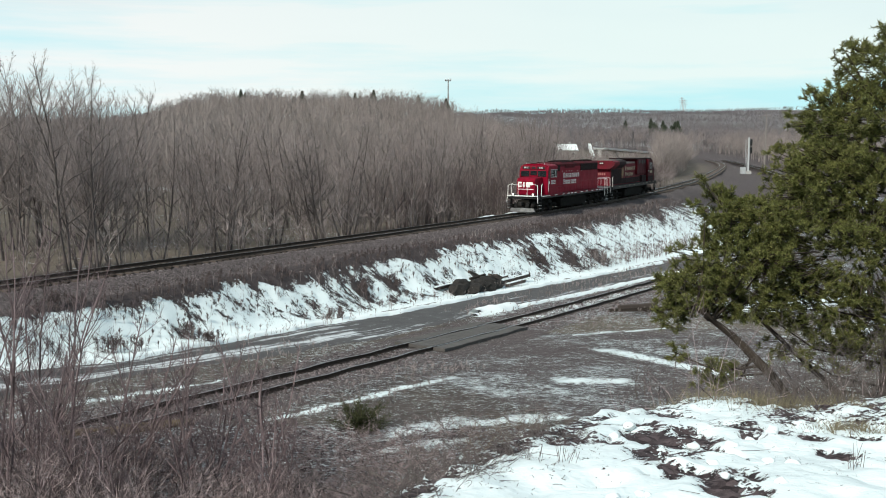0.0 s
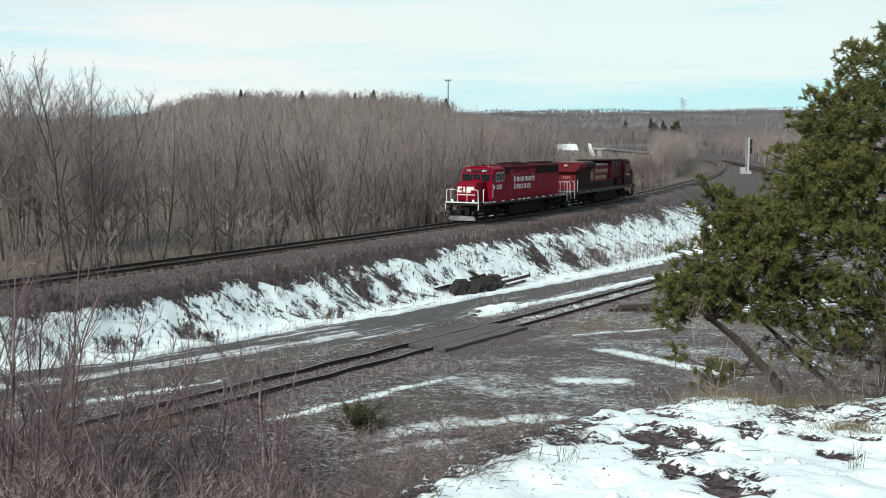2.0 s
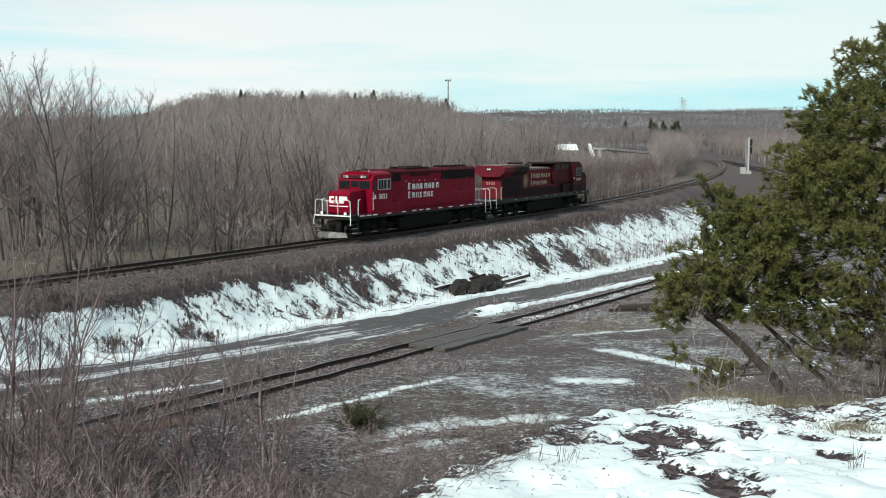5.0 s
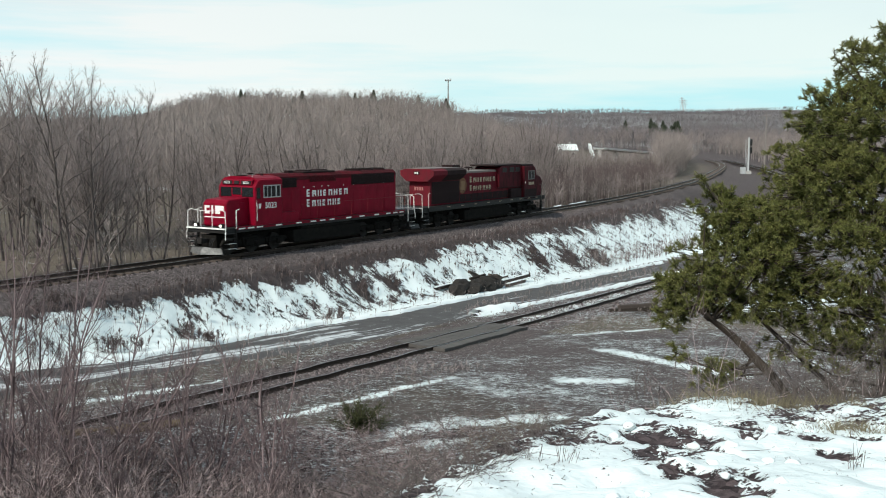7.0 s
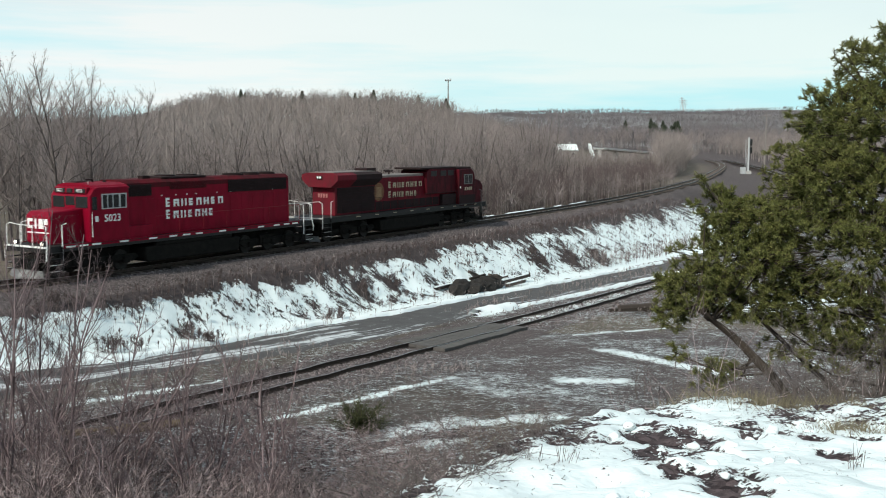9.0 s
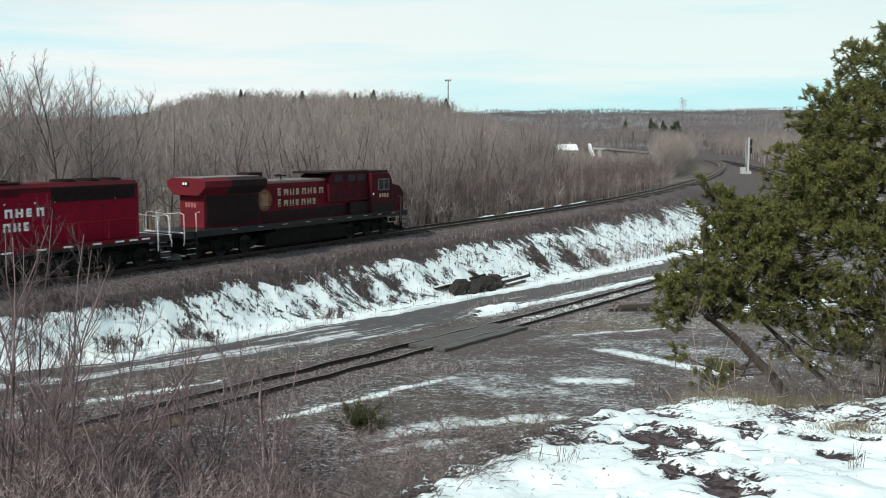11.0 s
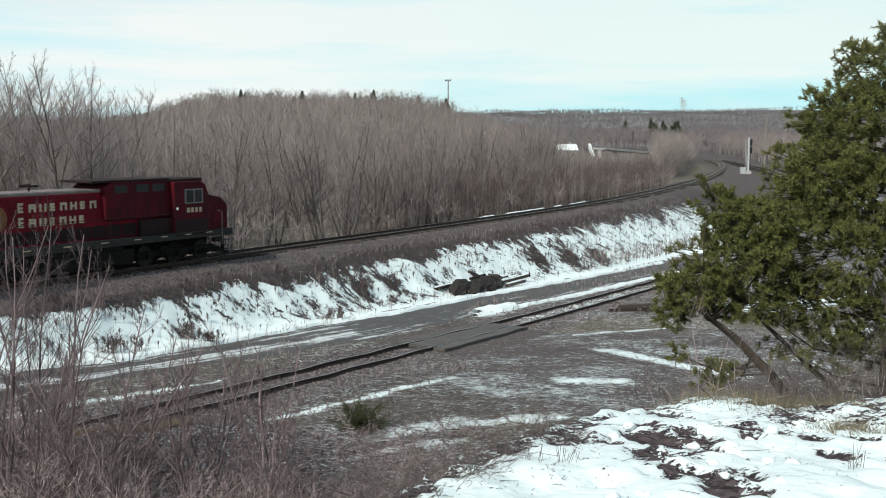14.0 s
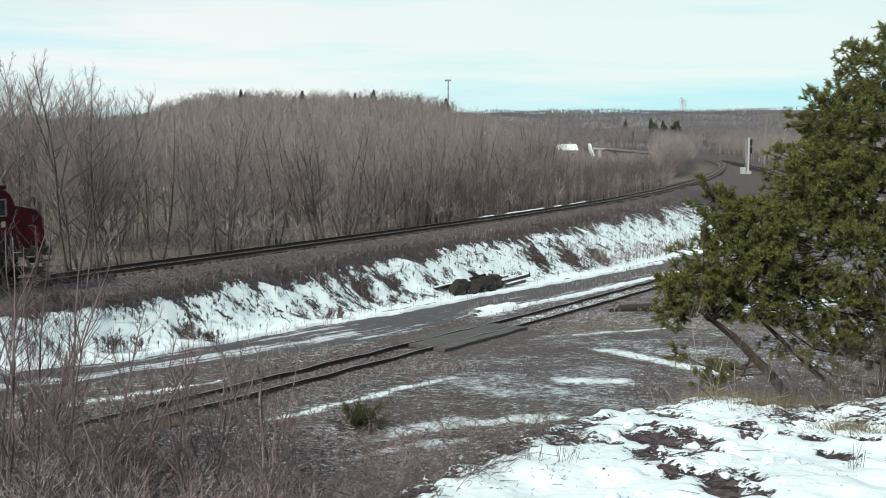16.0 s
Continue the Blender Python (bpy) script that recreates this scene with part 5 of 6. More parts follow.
def far_woods():
    stuff_woods("woods", "grey-brown leafless woods behind the railway", spread(31, 1000, 75, 230, -29, 19, 24), 41, 11.0, 18, 8, 0.015, 0.055, M_FARTWIG)
    stuff_woods("woods", "low leafless thicket before a distant bridge", spread(38, 420, 165, 285, 4.5, 12.5, 12), 49, 5.6, 14, 5, 0.022, 0.05, M_FARTWIG)
    stuff_woods("woods", "grey-brown leafless woods inside the railway curve", spread(37, 650, 150, 420, 12.2, 16.5, 10), 48, 9.5, 14, 6, 0.022, 0.05, M_FARTWIG)
    stuff_woods("woods", "grey-brown leafless woods on the hillside", spread(32, 4600, 180, 520, -29, 19, 60), 42, 10.5, 15, 5, 0.030, 0.06, M_FARTWIG)
    stuff_woods("woods", "haze-tinted leafless woods far across the valley", spread(33, 11000, 420, 2300, -28, 26, 60, 1.3), 43, 10.0, 13, 2, 0.11, 0.08, M_HAZEWOOD)
    stuff_woods("woods", "haze-tinted leafless woods on the far ridge", spread(34, 9000, 1900, 3000, -10, 27, 60), 56, 7.0, 14, 1, 0.20, 0.04, M_HAZEWOOD)
    valley = []
    for x, y, c in spread(35, 2600, 270, 760, 13.0, 24.5, -900):
        gaps = [abs(float(beside(t, np.array([x]), np.array([y]))[1][0])) for t in (UPPER, MAIN)]
        if min(gaps) > 11:
            valley.append((x, y, c))
    stuff_woods("woods", "grey-brown leafless woods between the two lines", valley, 57, 9.5, 14, 5, 0.030, 0.06, M_FARTWIG)
    rng = random.Random(9)
    stuff_woods("undergrowth", "brown tangled undergrowth at the edge of the woods",
                [(*on(UPPER, rng.uniform(5, 150), -(4.2 + 16 * rng.random() ** 1.6))[:2], rng.uniform(0.5, 1.2)) for k in range(750)], 44, 3.0, 10, 4, 0.016, 0.02, M_TWIG)
    stuff_woods("undergrowth", "dense brown thicket beside the main line",
                [(*on(UPPER, rng.uniform(42, 150), -(4.5 + 12 * rng.random()))[:2], rng.uniform(0.6, 1.15)) for k in range(1350)], 45, 4.8, 12, 4, 0.011, 0.02, M_THICKET)
    stuff_woods("weeds", "dry brown weeds on the snowy bank",
                [(*on(UPPER, rng.uniform(-6, 95), rng.uniform(3.2, 9.5))[:2], rng.uniform(0.4, 1.1)) for k in range(900)], 46, 0.7, 6, 1, 0.012, 0.01, M_TWIG)
    tufts = []
    for k in range(900):
        s = rng.uniform(-6, 92)
        tufts.append((*on(UPPER, s, 3.4 + (float(foot(s)) - 3.6) * rng.random() ** 1.5)[:2], rng.uniform(0.5, 1.2)))
    stuff_woods("weeds", "low dark brown weed tufts on the snowy bank", tufts, 52, 0.42, 14, 2, 0.016, 0.012, M_THICKET)
    stuff_woods("weeds", "dead brown weeds along the ballast shoulder", [(*on(UPPER, rng.uniform(-6, 70), rng.uniform(2.6, 4.3))[:2], rng.uniform(0.5, 1.2)) for k in range(1200)], 53, 0.30, 12, 2, 0.014, 0.01, M_THICKET)
    mounds = [(wx + rng.gauss(0, wr * 0.42), wy + rng.gauss(0, wr * 0.42), rng.uniform(0.6, 1.2)) for wx, wy, wr in WEEDY for k in range(int(24 * wr))]
    stuff_woods("weeds", "bushy dead brown weeds in clumps on the bank", mounds, 54, 0.62, 16, 3, 0.013, 0.012, M_THICKET)
    strip = []
    while len(strip) < 1500:
        q, w = rng.uniform(-14, 62), rng.choice((-1, 1)) * rng.uniform(2.0, 5.5)
        if not 7 < q < 19:
            strip.append((*on(LOWER, q, w)[:2], rng.uniform(0.4, 1.2)))
    stuff_woods("weeds", "sparse dead weeds beside the siding", strip, 55, 0.34, 9, 2, 0.012, 0.008, M_TWIG)
    rr = [(*on(UPPER, s, foot(s) - rng.uniform(0.2, 2.0))[:2], rng.uniform(0.6, 1.2)) for s in [rng.uniform(46, 80) for k in range(260)]]
    stuff_woods("weeds", "thick grey weeds at the foot of the bank", rr, 47, 1.0, 9, 2, 0.014, 0.012, M_TWIG)


M_THICKET = bark_mat("brown_thicket", (0.050, 0.039, 0.038), (0.174, 0.136, 0.131))
# Distant haze is mixed into these two greys; the air itself stays clear.
M_HAZEWOOD = bark_mat("haze_tinted_woods", (0.114, 0.102, 0.107), (0.218, 0.195, 0.206))
M_NEEDLE = Mat("olive_pine_needles", (0.08, 0.1, 0.03), 0.6, 0, 0.3)
M_NEEDLE.set("Base Color", M_NEEDLE.ramp(M_NEEDLE.mix(0.5, M_NEEDLE.noise(1.6, 3), M_NEEDLE.island()), (0.2, (0.040, 0.048, 0.012)), (0.5, (0.108, 0.120, 0.030)), (0.8, (0.215, 0.200, 0.066))))
M_NEEDLE = M_NEEDLE.m
M_DARKNEEDLE = soft_mat("dark_evergreen_foliage", (0.020, 0.030, 0.018), (0.05, 0.06, 0.035), 1.0, 0.7, 0, 0, 0.02, 0.2, "island")
M_PINEBARK = bark_mat("dark_pine_bark", (0.025, 0.020, 0.017), (0.085, 0.068, 0.055))
M_STRAW = bark_mat("dry_straw_grass", (0.12, 0.104, 0.070), (0.25, 0.218, 0.150))


def foreground_pine():
    """The bushy pine beside the viewpoint: trunk, leaning low stem, limbs, and sprigs of needles in rounded masses."""
    rng = random.Random(77)
    root = tagged(new("pine_tree"), "bushy olive-green pine tree on the edge of the bluff", "tree")
    bx, by = 7.3, 15.7
    zb = gz(bx, by)
    wood, green = Twigs(), Twigs()
    axis = [Vector((bx, by, zb - 0.4)), Vector((bx - 0.1, by, 6.6)), Vector((bx + 0.05, by, 8.5)), Vector((bx - 0.05, by, 10.5)), Vector((bx + 0.1, by, 11.8))]
    for k in range(4):
        r = (0.17, 0.14, 0.11, 0.075, 0.02)
        wood.bar(axis[k], axis[k + 1], r[k], r[k + 1], 8)

    def stem(z):
        for a, b in zip(axis, axis[1:]):
            if z <= b.z:
                return a.lerp(b, max(0.0, (z - a.z) / (b.z - a.z)))
        return axis[-1]

    def sprig(p, d, length, count):
        """Needles along a shoot, spread forwards."""
        for k in range(count):
            s0 = p + d * length * rng.random()
            q = (d * 0.7 + jitter(rng, 0.95)).normalized()
            green.blade(s0, s0 + q * rng.uniform(0.036, 0.072), 0.0058, rng)

    def clump(c, d, shoots=6, count=25):
        for k in range(shoots):
            dd = (d + jitter(rng, 1.2)).normalized()
            ln = rng.uniform(0.05, 0.13)
            wood.bar(c, c + dd * ln, 0.005, 0.003, 3)
            sprig(c, dd, ln, count)

    def limb(p, q, r0):
        mid = p.lerp(q, 0.55) + Vector((0, 0, -0.10 * (q - p).length)) + jitter(rng, 0.08)
        wood.bar(p, mid, r0, r0 * 0.65, 6)
        wood.bar(mid, q, r0 * 0.65, 0.008, 5)

    # rounded masses of foliage: centre, radii, clumps
    low, tip = Vector((5.05, 15.0, 6.45)), Vector((3.85, 15.0, 7.5))
    masses = [((7.15, 15.6, 11.15), (1.0, 1.0, 0.62), 300), ((7.2, 15.6, 10.15), (1.55, 1.6, 0.95), 620), ((6.1, 15.4, 10.35), (0.62, 0.7, 0.45), 130), ((7.05, 15.6, 9.2), (1.95, 1.9, 0.95), 760),
              ((5.75, 15.2, 9.45), (0.72, 0.8, 0.45), 170), ((6.6, 15.5, 8.3), (2.0, 2.0, 0.85), 720), ((4.95, 15.3, 8.75), (0.75, 0.8, 0.42), 190), ((4.3, 15.3, 8.95), (0.42, 0.45, 0.36), 70), ((4.6, 15.3, 8.15), (0.95, 0.95, 0.55), 300),
              ((3.95, 15.3, 7.72), (0.66, 0.7, 0.34), 150), ((4.75, 15.3, 7.45), (0.75, 0.75, 0.28), 100), ((6.3, 15.5, 7.35), (1.5, 1.5, 0.45), 300), ((7.0, 15.4, 6.85), (0.95, 0.9, 0.45), 150), ((3.65, 15.2, 7.3), (0.32, 0.35, 0.2), 34), ((8.9, 15.8, 8.9), (1.7, 1.8, 1.7), 520),
              ((5.9, 15.3, 6.75), (0.9, 0.9, 0.22), 60), ((4.25, 15.1, 6.4), (0.34, 0.36, 0.25), 46), ((3.62, 15.0, 6.78), (0.14, 0.14, 0.12), 8)]
    for c0, rad, count in masses:
        c0 = Vector(c0)
        for k in range(count):
            d = Vector((rng.gauss(0, 1), rng.gauss(0, 1), rng.gauss(0, 1))).normalized()
            u = (0.35 + 0.65 * rng.random() ** 0.45) * (1 + 0.17 * math.sin(5 * d.x + 7 * d.z + c0.x) + 0.09 * math.sin(11 * d.y + 9 * d.z))
            c = c0 + Vector((d.x * rad[0], d.y * rad[1], d.z * rad[2])) * u
            clump(c, (d + Vector((0, 0, 0.55))).normalized())
            wood.bar(c, c.lerp(c0, 0.25) + jitter(rng, 0.03), 0.005, 0.008, 3)
        for k in range(max(2, count // 60)):
            d = Vector((rng.gauss(0, 1), rng.gauss(0, 1), rng.gauss(0, 0.6))).normalized()
            end = c0 + Vector((d.x * rad[0], d.y * rad[1], d.z * rad[2])) * 0.8
            if c0.x < 5.3:
                limb(low.lerp(tip, rng.uniform(0.75, 1.0)) if c0.z > 7 else low.lerp(tip, rng.uniform(0.1, 0.3)), end, 0.02)
                continue
            z = min(max(end.z - 0.4 * (end - stem(end.z)).length, zb + 0.3), 11.4)
            limb(stem(z), end, 0.009 + 0.006 * (end - stem(z)).length)
    # the long leaning stem on the valley side, and a second one behind it
    for p, q, ra, rb in ((axis[0].lerp(axis[1], 0.35), low, 0.10, 0.075), (low, low.lerp(tip, 0.5) + Vector((0.03, 0, 0.04)), 0.075, 0.055), (low.lerp(tip, 0.5) + Vector((0.03, 0, 0.04)), tip, 0.055, 0.03),
                         (Vector((6.3, 15.3, 6.0)), Vector((4.9, 15.3, 7.3)), 0.05, 0.025), (low.lerp(tip, 0.2), Vector((4.6, 15.0, 6.55)), 0.025, 0.012), (low, Vector((4.3, 15.1, 6.35)), 0.022, 0.01)):
        wood.bar(p, q, ra, rb, 8)
    # thin shoots that stick out of the crown's top
    for a, b in (((6.55, 15.3, 10.7), (6.12, 15.3, 11.35)), ((6.5, 15.3, 10.75), (5.95, 15.3, 11.28)), ((6.75, 15.3, 11.0), (6.42, 15.3, 11.45)), ((6.9, 15.3, 11.3), (6.62, 15.3, 11.75)), ((6.95, 15.3, 11.4), (6.85, 15.3, 11.9)), ((5.9, 15.3, 10.4), (5.62, 15.3, 10.78)), ((4.3, 15.2, 9.0), (3.95, 15.2, 9.45)), ((4.4, 15.2, 9.0), (4.25, 15.2, 9.3)), ((3.7, 15.2, 7.7), (3.3, 15.2, 7.9))):
        a, b = Vector(a), Vector(b)
        wood.bar(a, b, 0.016, 0.008, 5)
        for k in range(5):
            p = a.lerp(b, rng.uniform(0.45, 1.0))
            clump(p, ((b - a).normalized() + jitter(rng, 0.6)).normalized(), 3, 22)
        clump(b, (b - a).normalized(), 4, 24)
    wood.mesh("trunk", M_PINEBARK, root, "dark leaning trunk and limbs")
    green.mesh("crown", M_NEEDLE, root)


def evergreen(rng, height, radius, blades, width):
    t, g = Twigs(), Twigs()
    t.bar(Vector((0, 0, -0.3)), Vector((0, 0, height)), 0.03 * height, 0.01, 5)
    for k in range(blades):
        u = rng.random() ** 0.8
        az = rng.uniform(0, math.tau)
        z = height * (0.12 + 0.86 * u)
        r = radius * ((1 - u) ** 0.85 + 0.06) * rng.uniform(0.2, 1.3)
        p = Vector((math.cos(az) * r * 0.35, math.sin(az) * r * 0.35, z + 0.05 * height))
        q = Vector((math.cos(az) * r, math.sin(az) * r, z - 0.03 * height * rng.random()))
        g.blade(p, q, width, rng)
    return t, g


def ridge_evergreens():
    rng = random.Random(15)
    made = []
    for k in range(3):
        t, g = evergreen(rng, 9 + 2 * k, 4.6, 260, 0.42)
        a, b = bpy.data.meshes.new("trunk"), bpy.data.meshes.new("crown")
        a.from_pydata(t.v, [], t.f), b.from_pydata(g.v, [], g.f)
        a.materials.append(M_PINEBARK), b.materials.append(M_DARKNEEDLE)
        made.append((a, b))
    spots = []
    for k in range(44):
        az = radians(rng.choice([-11.5, -9.2, -8.3, -6.6, -5.4, -4.8, -4.2, -3.2, -2.4, -1.2, 0.0, 0.2, 0.3]) + rng.uniform(-0.45, 0.35))
        d = rng.uniform(420, 480)
        spots.append((d * math.sin(az), d * math.cos(az), rng.uniform(0.68, 1.0)))
    for k in range(22):
        az = radians(rng.uniform(11.4, 13.6))
        d = rng.uniform(820, 900)
        spots.append((d * math.sin(az), d * math.cos(az), rng.uniform(1.0, 1.4)))
    for k in range(8):
        az = radians(rng.uniform(18.5, 20.5))
        d = rng.uniform(820, 900)
        spots.append((d * math.sin(az), d * math.cos(az), rng.uniform(1.0, 1.3)))
    spots += [(155 * 1.0, 850.0, 1.2)]
    for x, y, sc in spots:
        a, b = rng.choice(made)
        plant(a, b, x, y, rng.uniform(0, 360), sc, "dark evergreen standing above the leafless woods", "ridge evergreens", "evergreen_tree")


def saplings():
    """Thin bare saplings at the foot of the bluff."""
    rng = random.Random(52)
    spots = [(-11.6, 25.5, 7.4, 10), (-11.1, 24.2, 8.0, 4), (-10.6, 24.8, 6.8, 16), (-10.1, 25.6, 7.3, -6), (-9.4, 24.5, 7.6, 12), (-8.9, 25.2, 6.0, 8), (-8.1, 25.0, 5.9, 3), (-7.6, 26.2, 4.8, 12), (-7.1, 25.4, 5.4, -4), (-11.9, 27, 7.0, 2), (-9.9, 23.6, 5.6, 22), (-6.3, 24.6, 4.2, 6), (-5.0, 24.8, 3.6, 8), (-8.5, 23.8, 4.6, -14), (-12.4, 24.6, 8.2, 6), (-11.3, 26.4, 8.6, -3)]
    for x, y, h, lean in spots + [(rng.uniform(-13, -4), rng.uniform(22, 29), rng.uniform(2.5, 5.0), rng.uniform(-20, 20)) for k in range(22)]:
        w, f = grow_tree(rng, h, 16, 3, 0.026, rng.choice((1, 2)), 0.15, 0.0048)
        for t in (w, f):
            tilt = Matrix.Rotation(radians(lean), 3, "Y")
            t.v = [tuple(tilt @ Vector(p)) for p in t.v]
        root = tagged(new("sapling"), "thin bare pale-barked sapling in the brush", "sapling", "saplings below the bluff")
        root.location = (x, y, gz(x, y) - 0.05)
        w.mesh("stem", M_PALE, root)
        tagged(f.mesh("crown", M_PALE, root), kind="stuff")


def brush():
    """Tangled bare brush on and below the bluff."""
    rng = random.Random(63)

    def thicket(name, label, places, h0, h1, material, branches=3, w=0.008):
        t = Twigs()
        xs = np.array([p[0] for p in places])
        ys = np.array([p[1] for p in places])
        for x, y, z in zip(xs, ys, ground_z(xs, ys)):
            h = rng.uniform(h0, h1)
            p = Vector((x, y, z - 0.05))
            d = (Vector((0, 0, 1)) + jitter(rng, 0.8)).normalized()
            for j in range(3):
                q = p + d * h / 3
                t.bar(p, q, w * (1 - j * 0.28), w * (1 - (j + 1) * 0.28), 3)
                for b in range(branches):
                    s0 = p.lerp(q, rng.random())
                    t.blade(s0, s0 + (d + jitter(rng, 0.9)).normalized() * h * rng.uniform(0.12, 0.3), w * 0.6, rng)
                d = (d + jitter(rng, 0.6)).normalized()
                p = q
        tagged(t.mesh(name, material), label, "brush", kind="stuff")

    lowland = []
    while len(lowland) < 1000:
        x, y = rng.uniform(-15, 0.5), rng.uniform(22, 35)
        if y < 31.5 - 0.42 * (x + 7) and rng.random() < 0.9 or rng.random() < 0.06:
            lowland.append((x, y))
    thicket("brush", "tangled bare grey-brown brush below the bluff", lowland, 0.6, 1.6, M_BRUSH, 4, 0.009)
    slope = [(rng.uniform(-6, 4.5), rng.uniform(9, 27)) for k in range(1500)]
    thicket("brush", "bare brown brush on the bluff's slope", slope, 0.5, 1.4, M_BRUSH, 4, 0.0048)
    thicket("brush", "dry twiggy shrubs beyond the snowy crest", [(rng.uniform(0.6, 4.0), rng.uniform(24, 33)) for k in range(240)], 0.5, 1.3, M_DRYBRUSH, 4, 0.008)
    thicket("brush", "pale dry brambles under the pine", [(rng.uniform(2.9, 7.0), rng.uniform(9.4, 13.5)) for k in range(1900)], 0.4, 1.5, M_BRAMBLE, 5, 0.0038)
    def shrubs(label, places, material, stems, w):
        """Many-stemmed bare shrubs with arching, forking shoots; places hold x, y and height."""
        t = Twigs()
        zs = ground_z(np.array([p[0] for p in places]), np.array([p[1] for p in places]))
        for (x, y, h), z in zip(places, zs):
            for k in range(stems):
                p = Vector((x + rng.gauss(0, 0.12), y + rng.gauss(0, 0.12), z - 0.05))
                az = rng.uniform(0, math.tau)
                out = Vector((math.cos(az), math.sin(az), 0)) * rng.uniform(0.3, 1.7)
                d = (Vector((0, 0, 1)) + out).normalized()
                hh = h * rng.uniform(0.6, 1.1)
                for j in range(5):
                    q = p + d * hh / 5
                    t.bar(p, q, w * (1.1 - j * 0.18), w * (0.92 - j * 0.18), 3)
                    for b in range(1 + j):
                        s0 = p.lerp(q, rng.random())
                        bd = (d + jitter(rng, 0.85)).normalized()
                        e = s0 + bd * hh * rng.uniform(0.10, 0.26)
                        t.blade(s0, e, w * 0.55, rng)
                        for c in range(2):
                            s1 = s0.lerp(e, rng.uniform(0.3, 0.9))
                            t.blade(s1, s1 + (bd + jitter(rng, 0.8)).normalized() * hh * rng.uniform(0.05, 0.12), w * 0.42, rng)
                    d = (d + out * 0.14 + jitter(rng, 0.24) - Vector((0, 0, 0.03 * j))).normalized()
                    p = q
        tagged(t.mesh("brush", material), label, "brush", kind="stuff")

    low_shrubs = []
    while len(low_shrubs) < 330:
        y = rng.uniform(16.5, 30.5)
        x = y * rng.uniform(-0.47, -0.03)
        top = 10 - y * (0.262 + 0.085 * (x / y + 0.47) / 0.42)
        h = (top - gz(x, y)) * rng.uniform(0.45, 1.0)
        if h > 0.5:
            low_shrubs.append((x, y, min(h, 3.2)))
    shrubs("dense arching bare grey-brown shrubs below the bluff", low_shrubs, M_BRUSH, 7, 0.0135)
    crest_shrubs = []
    for x0, n, h0 in ((0.58, 5, 0.46), (0.40, 4, 0.40), (0.72, 4, 0.36), (0.16, 6, 0.42), (0.0, 6, 0.40), (0.92, 3, 0.26), (-0.2, 5, 0.40)):
        for k in range(n):
            x = rng.gauss(x0, 0.07)
            crest_shrubs.append((x, float(crest(x)) + rng.uniform(-0.40, 0.05), rng.uniform(h0 * 0.6, h0 * 1.1)))
    shrubs("twiggy tan-brown shrubs at the snow's edge", crest_shrubs, M_BRAMBLE, 6, 0.0030)
    shrubs("low tangled brown shrubs before the siding", [(y * rng.uniform(-0.17, 0.03), y, rng.uniform(0.45, 1.15)) for y in [rng.uniform(23, 32.5) for k in range(190)]], M_BRUSH, 6, 0.0095)
    shrubs("pale grey arching brambles under the pine", [(rng.uniform(3.3, 7.4), rng.uniform(10.2, 14.5), rng.uniform(0.7, 1.7)) for k in range(230)], M_BRAMBLE, 6, 0.0055)
    shrubs("dark bare thicket behind the pine's low limbs", [(rng.uniform(4.6, 9.0), rng.uniform(16.0, 19.5), rng.uniform(0.8, 1.9)) for k in range(90)], M_BRUSH, 6, 0.008)
    grass = Twigs()
    spots = [(rng.gauss(2.75, 0.35), rng.gauss(9.4, 0.25)) for k in range(260)] + [(a + rng.gauss(0, 0.12), b + rng.gauss(0, 0.1)) for a, b in [(rng.uniform(3.0, 5.0), rng.uniform(8.6, 10.5)) for q in range(26)] for k in range(14)] + [(rng.gauss(3.15, 0.14), rng.gauss(7.5, 0.16)) for k in range(130)] + [(rng.gauss(1.7, 0.2), rng.gauss(11.2, 0.4)) for k in range(200)]
    xs, ys = np.array([p[0] for p in spots]), np.array([p[1] for p in spots])
    for x, y, z in zip(xs, ys, ground_z(xs, ys)):
        for b in range(4):
            p = Vector((x + rng.uniform(-0.04, 0.04), y + rng.uniform(-0.04, 0.04), z - 0.02))
            m = p + Vector((rng.uniform(-0.07, 0.07), rng.uniform(-0.05, 0.05), rng.uniform(0.05, 0.15)))
            grass.blade(p, m + (m - p) * 0.5 + Vector((rng.uniform(-0.1, 0.1), 0, -0.02)), 0.004, rng)
    tagged(grass.mesh("dry_grass", M_STRAW), "dry straw-coloured grass along the bluff's crest", "grass", kind="stuff")
    # a few dead stalks that stand in the snow
    for x, y in ((0.55, 5.9), (0.75, 5.8), (2.35, 5.5), (3.0, 6.0), (0.2, 5.5)):
        t = Twigs()
        z = gz(x, y)
        for k in range(9):
            p = Vector((x + rng.uniform(-0.05, 0.05), y + rng.uniform(-0.05, 0.05), z))
            q = p + Vector((rng.uniform(-0.05, 0.05), rng.uniform(-0.04, 0.04), rng.uniform(0.08, 0.2)))
            t.bar(p, q, 0.0022, 0.0014, 3)
            t.blade(p.lerp(q, 0.6), q + jitter(rng, 0.05), 0.002, rng)
        tagged(t.mesh("dead_weed", M_BARK), "small dead weed stalks standing in snow", "weed", "weeds in the snow")


M_BRUSH = bark_mat("brown_brush_stems", (0.027, 0.021, 0.021), (0.394, 0.320, 0.319), 0.75)
M_BRAMBLE = bark_mat("grey_bramble_stems", (0.048, 0.040, 0.039), (0.171, 0.147, 0.138))
M_DRYBRUSH = bark_mat("tan_shrub_stems", (0.080, 0.058, 0.040), (0.179, 0.136, 0.098))


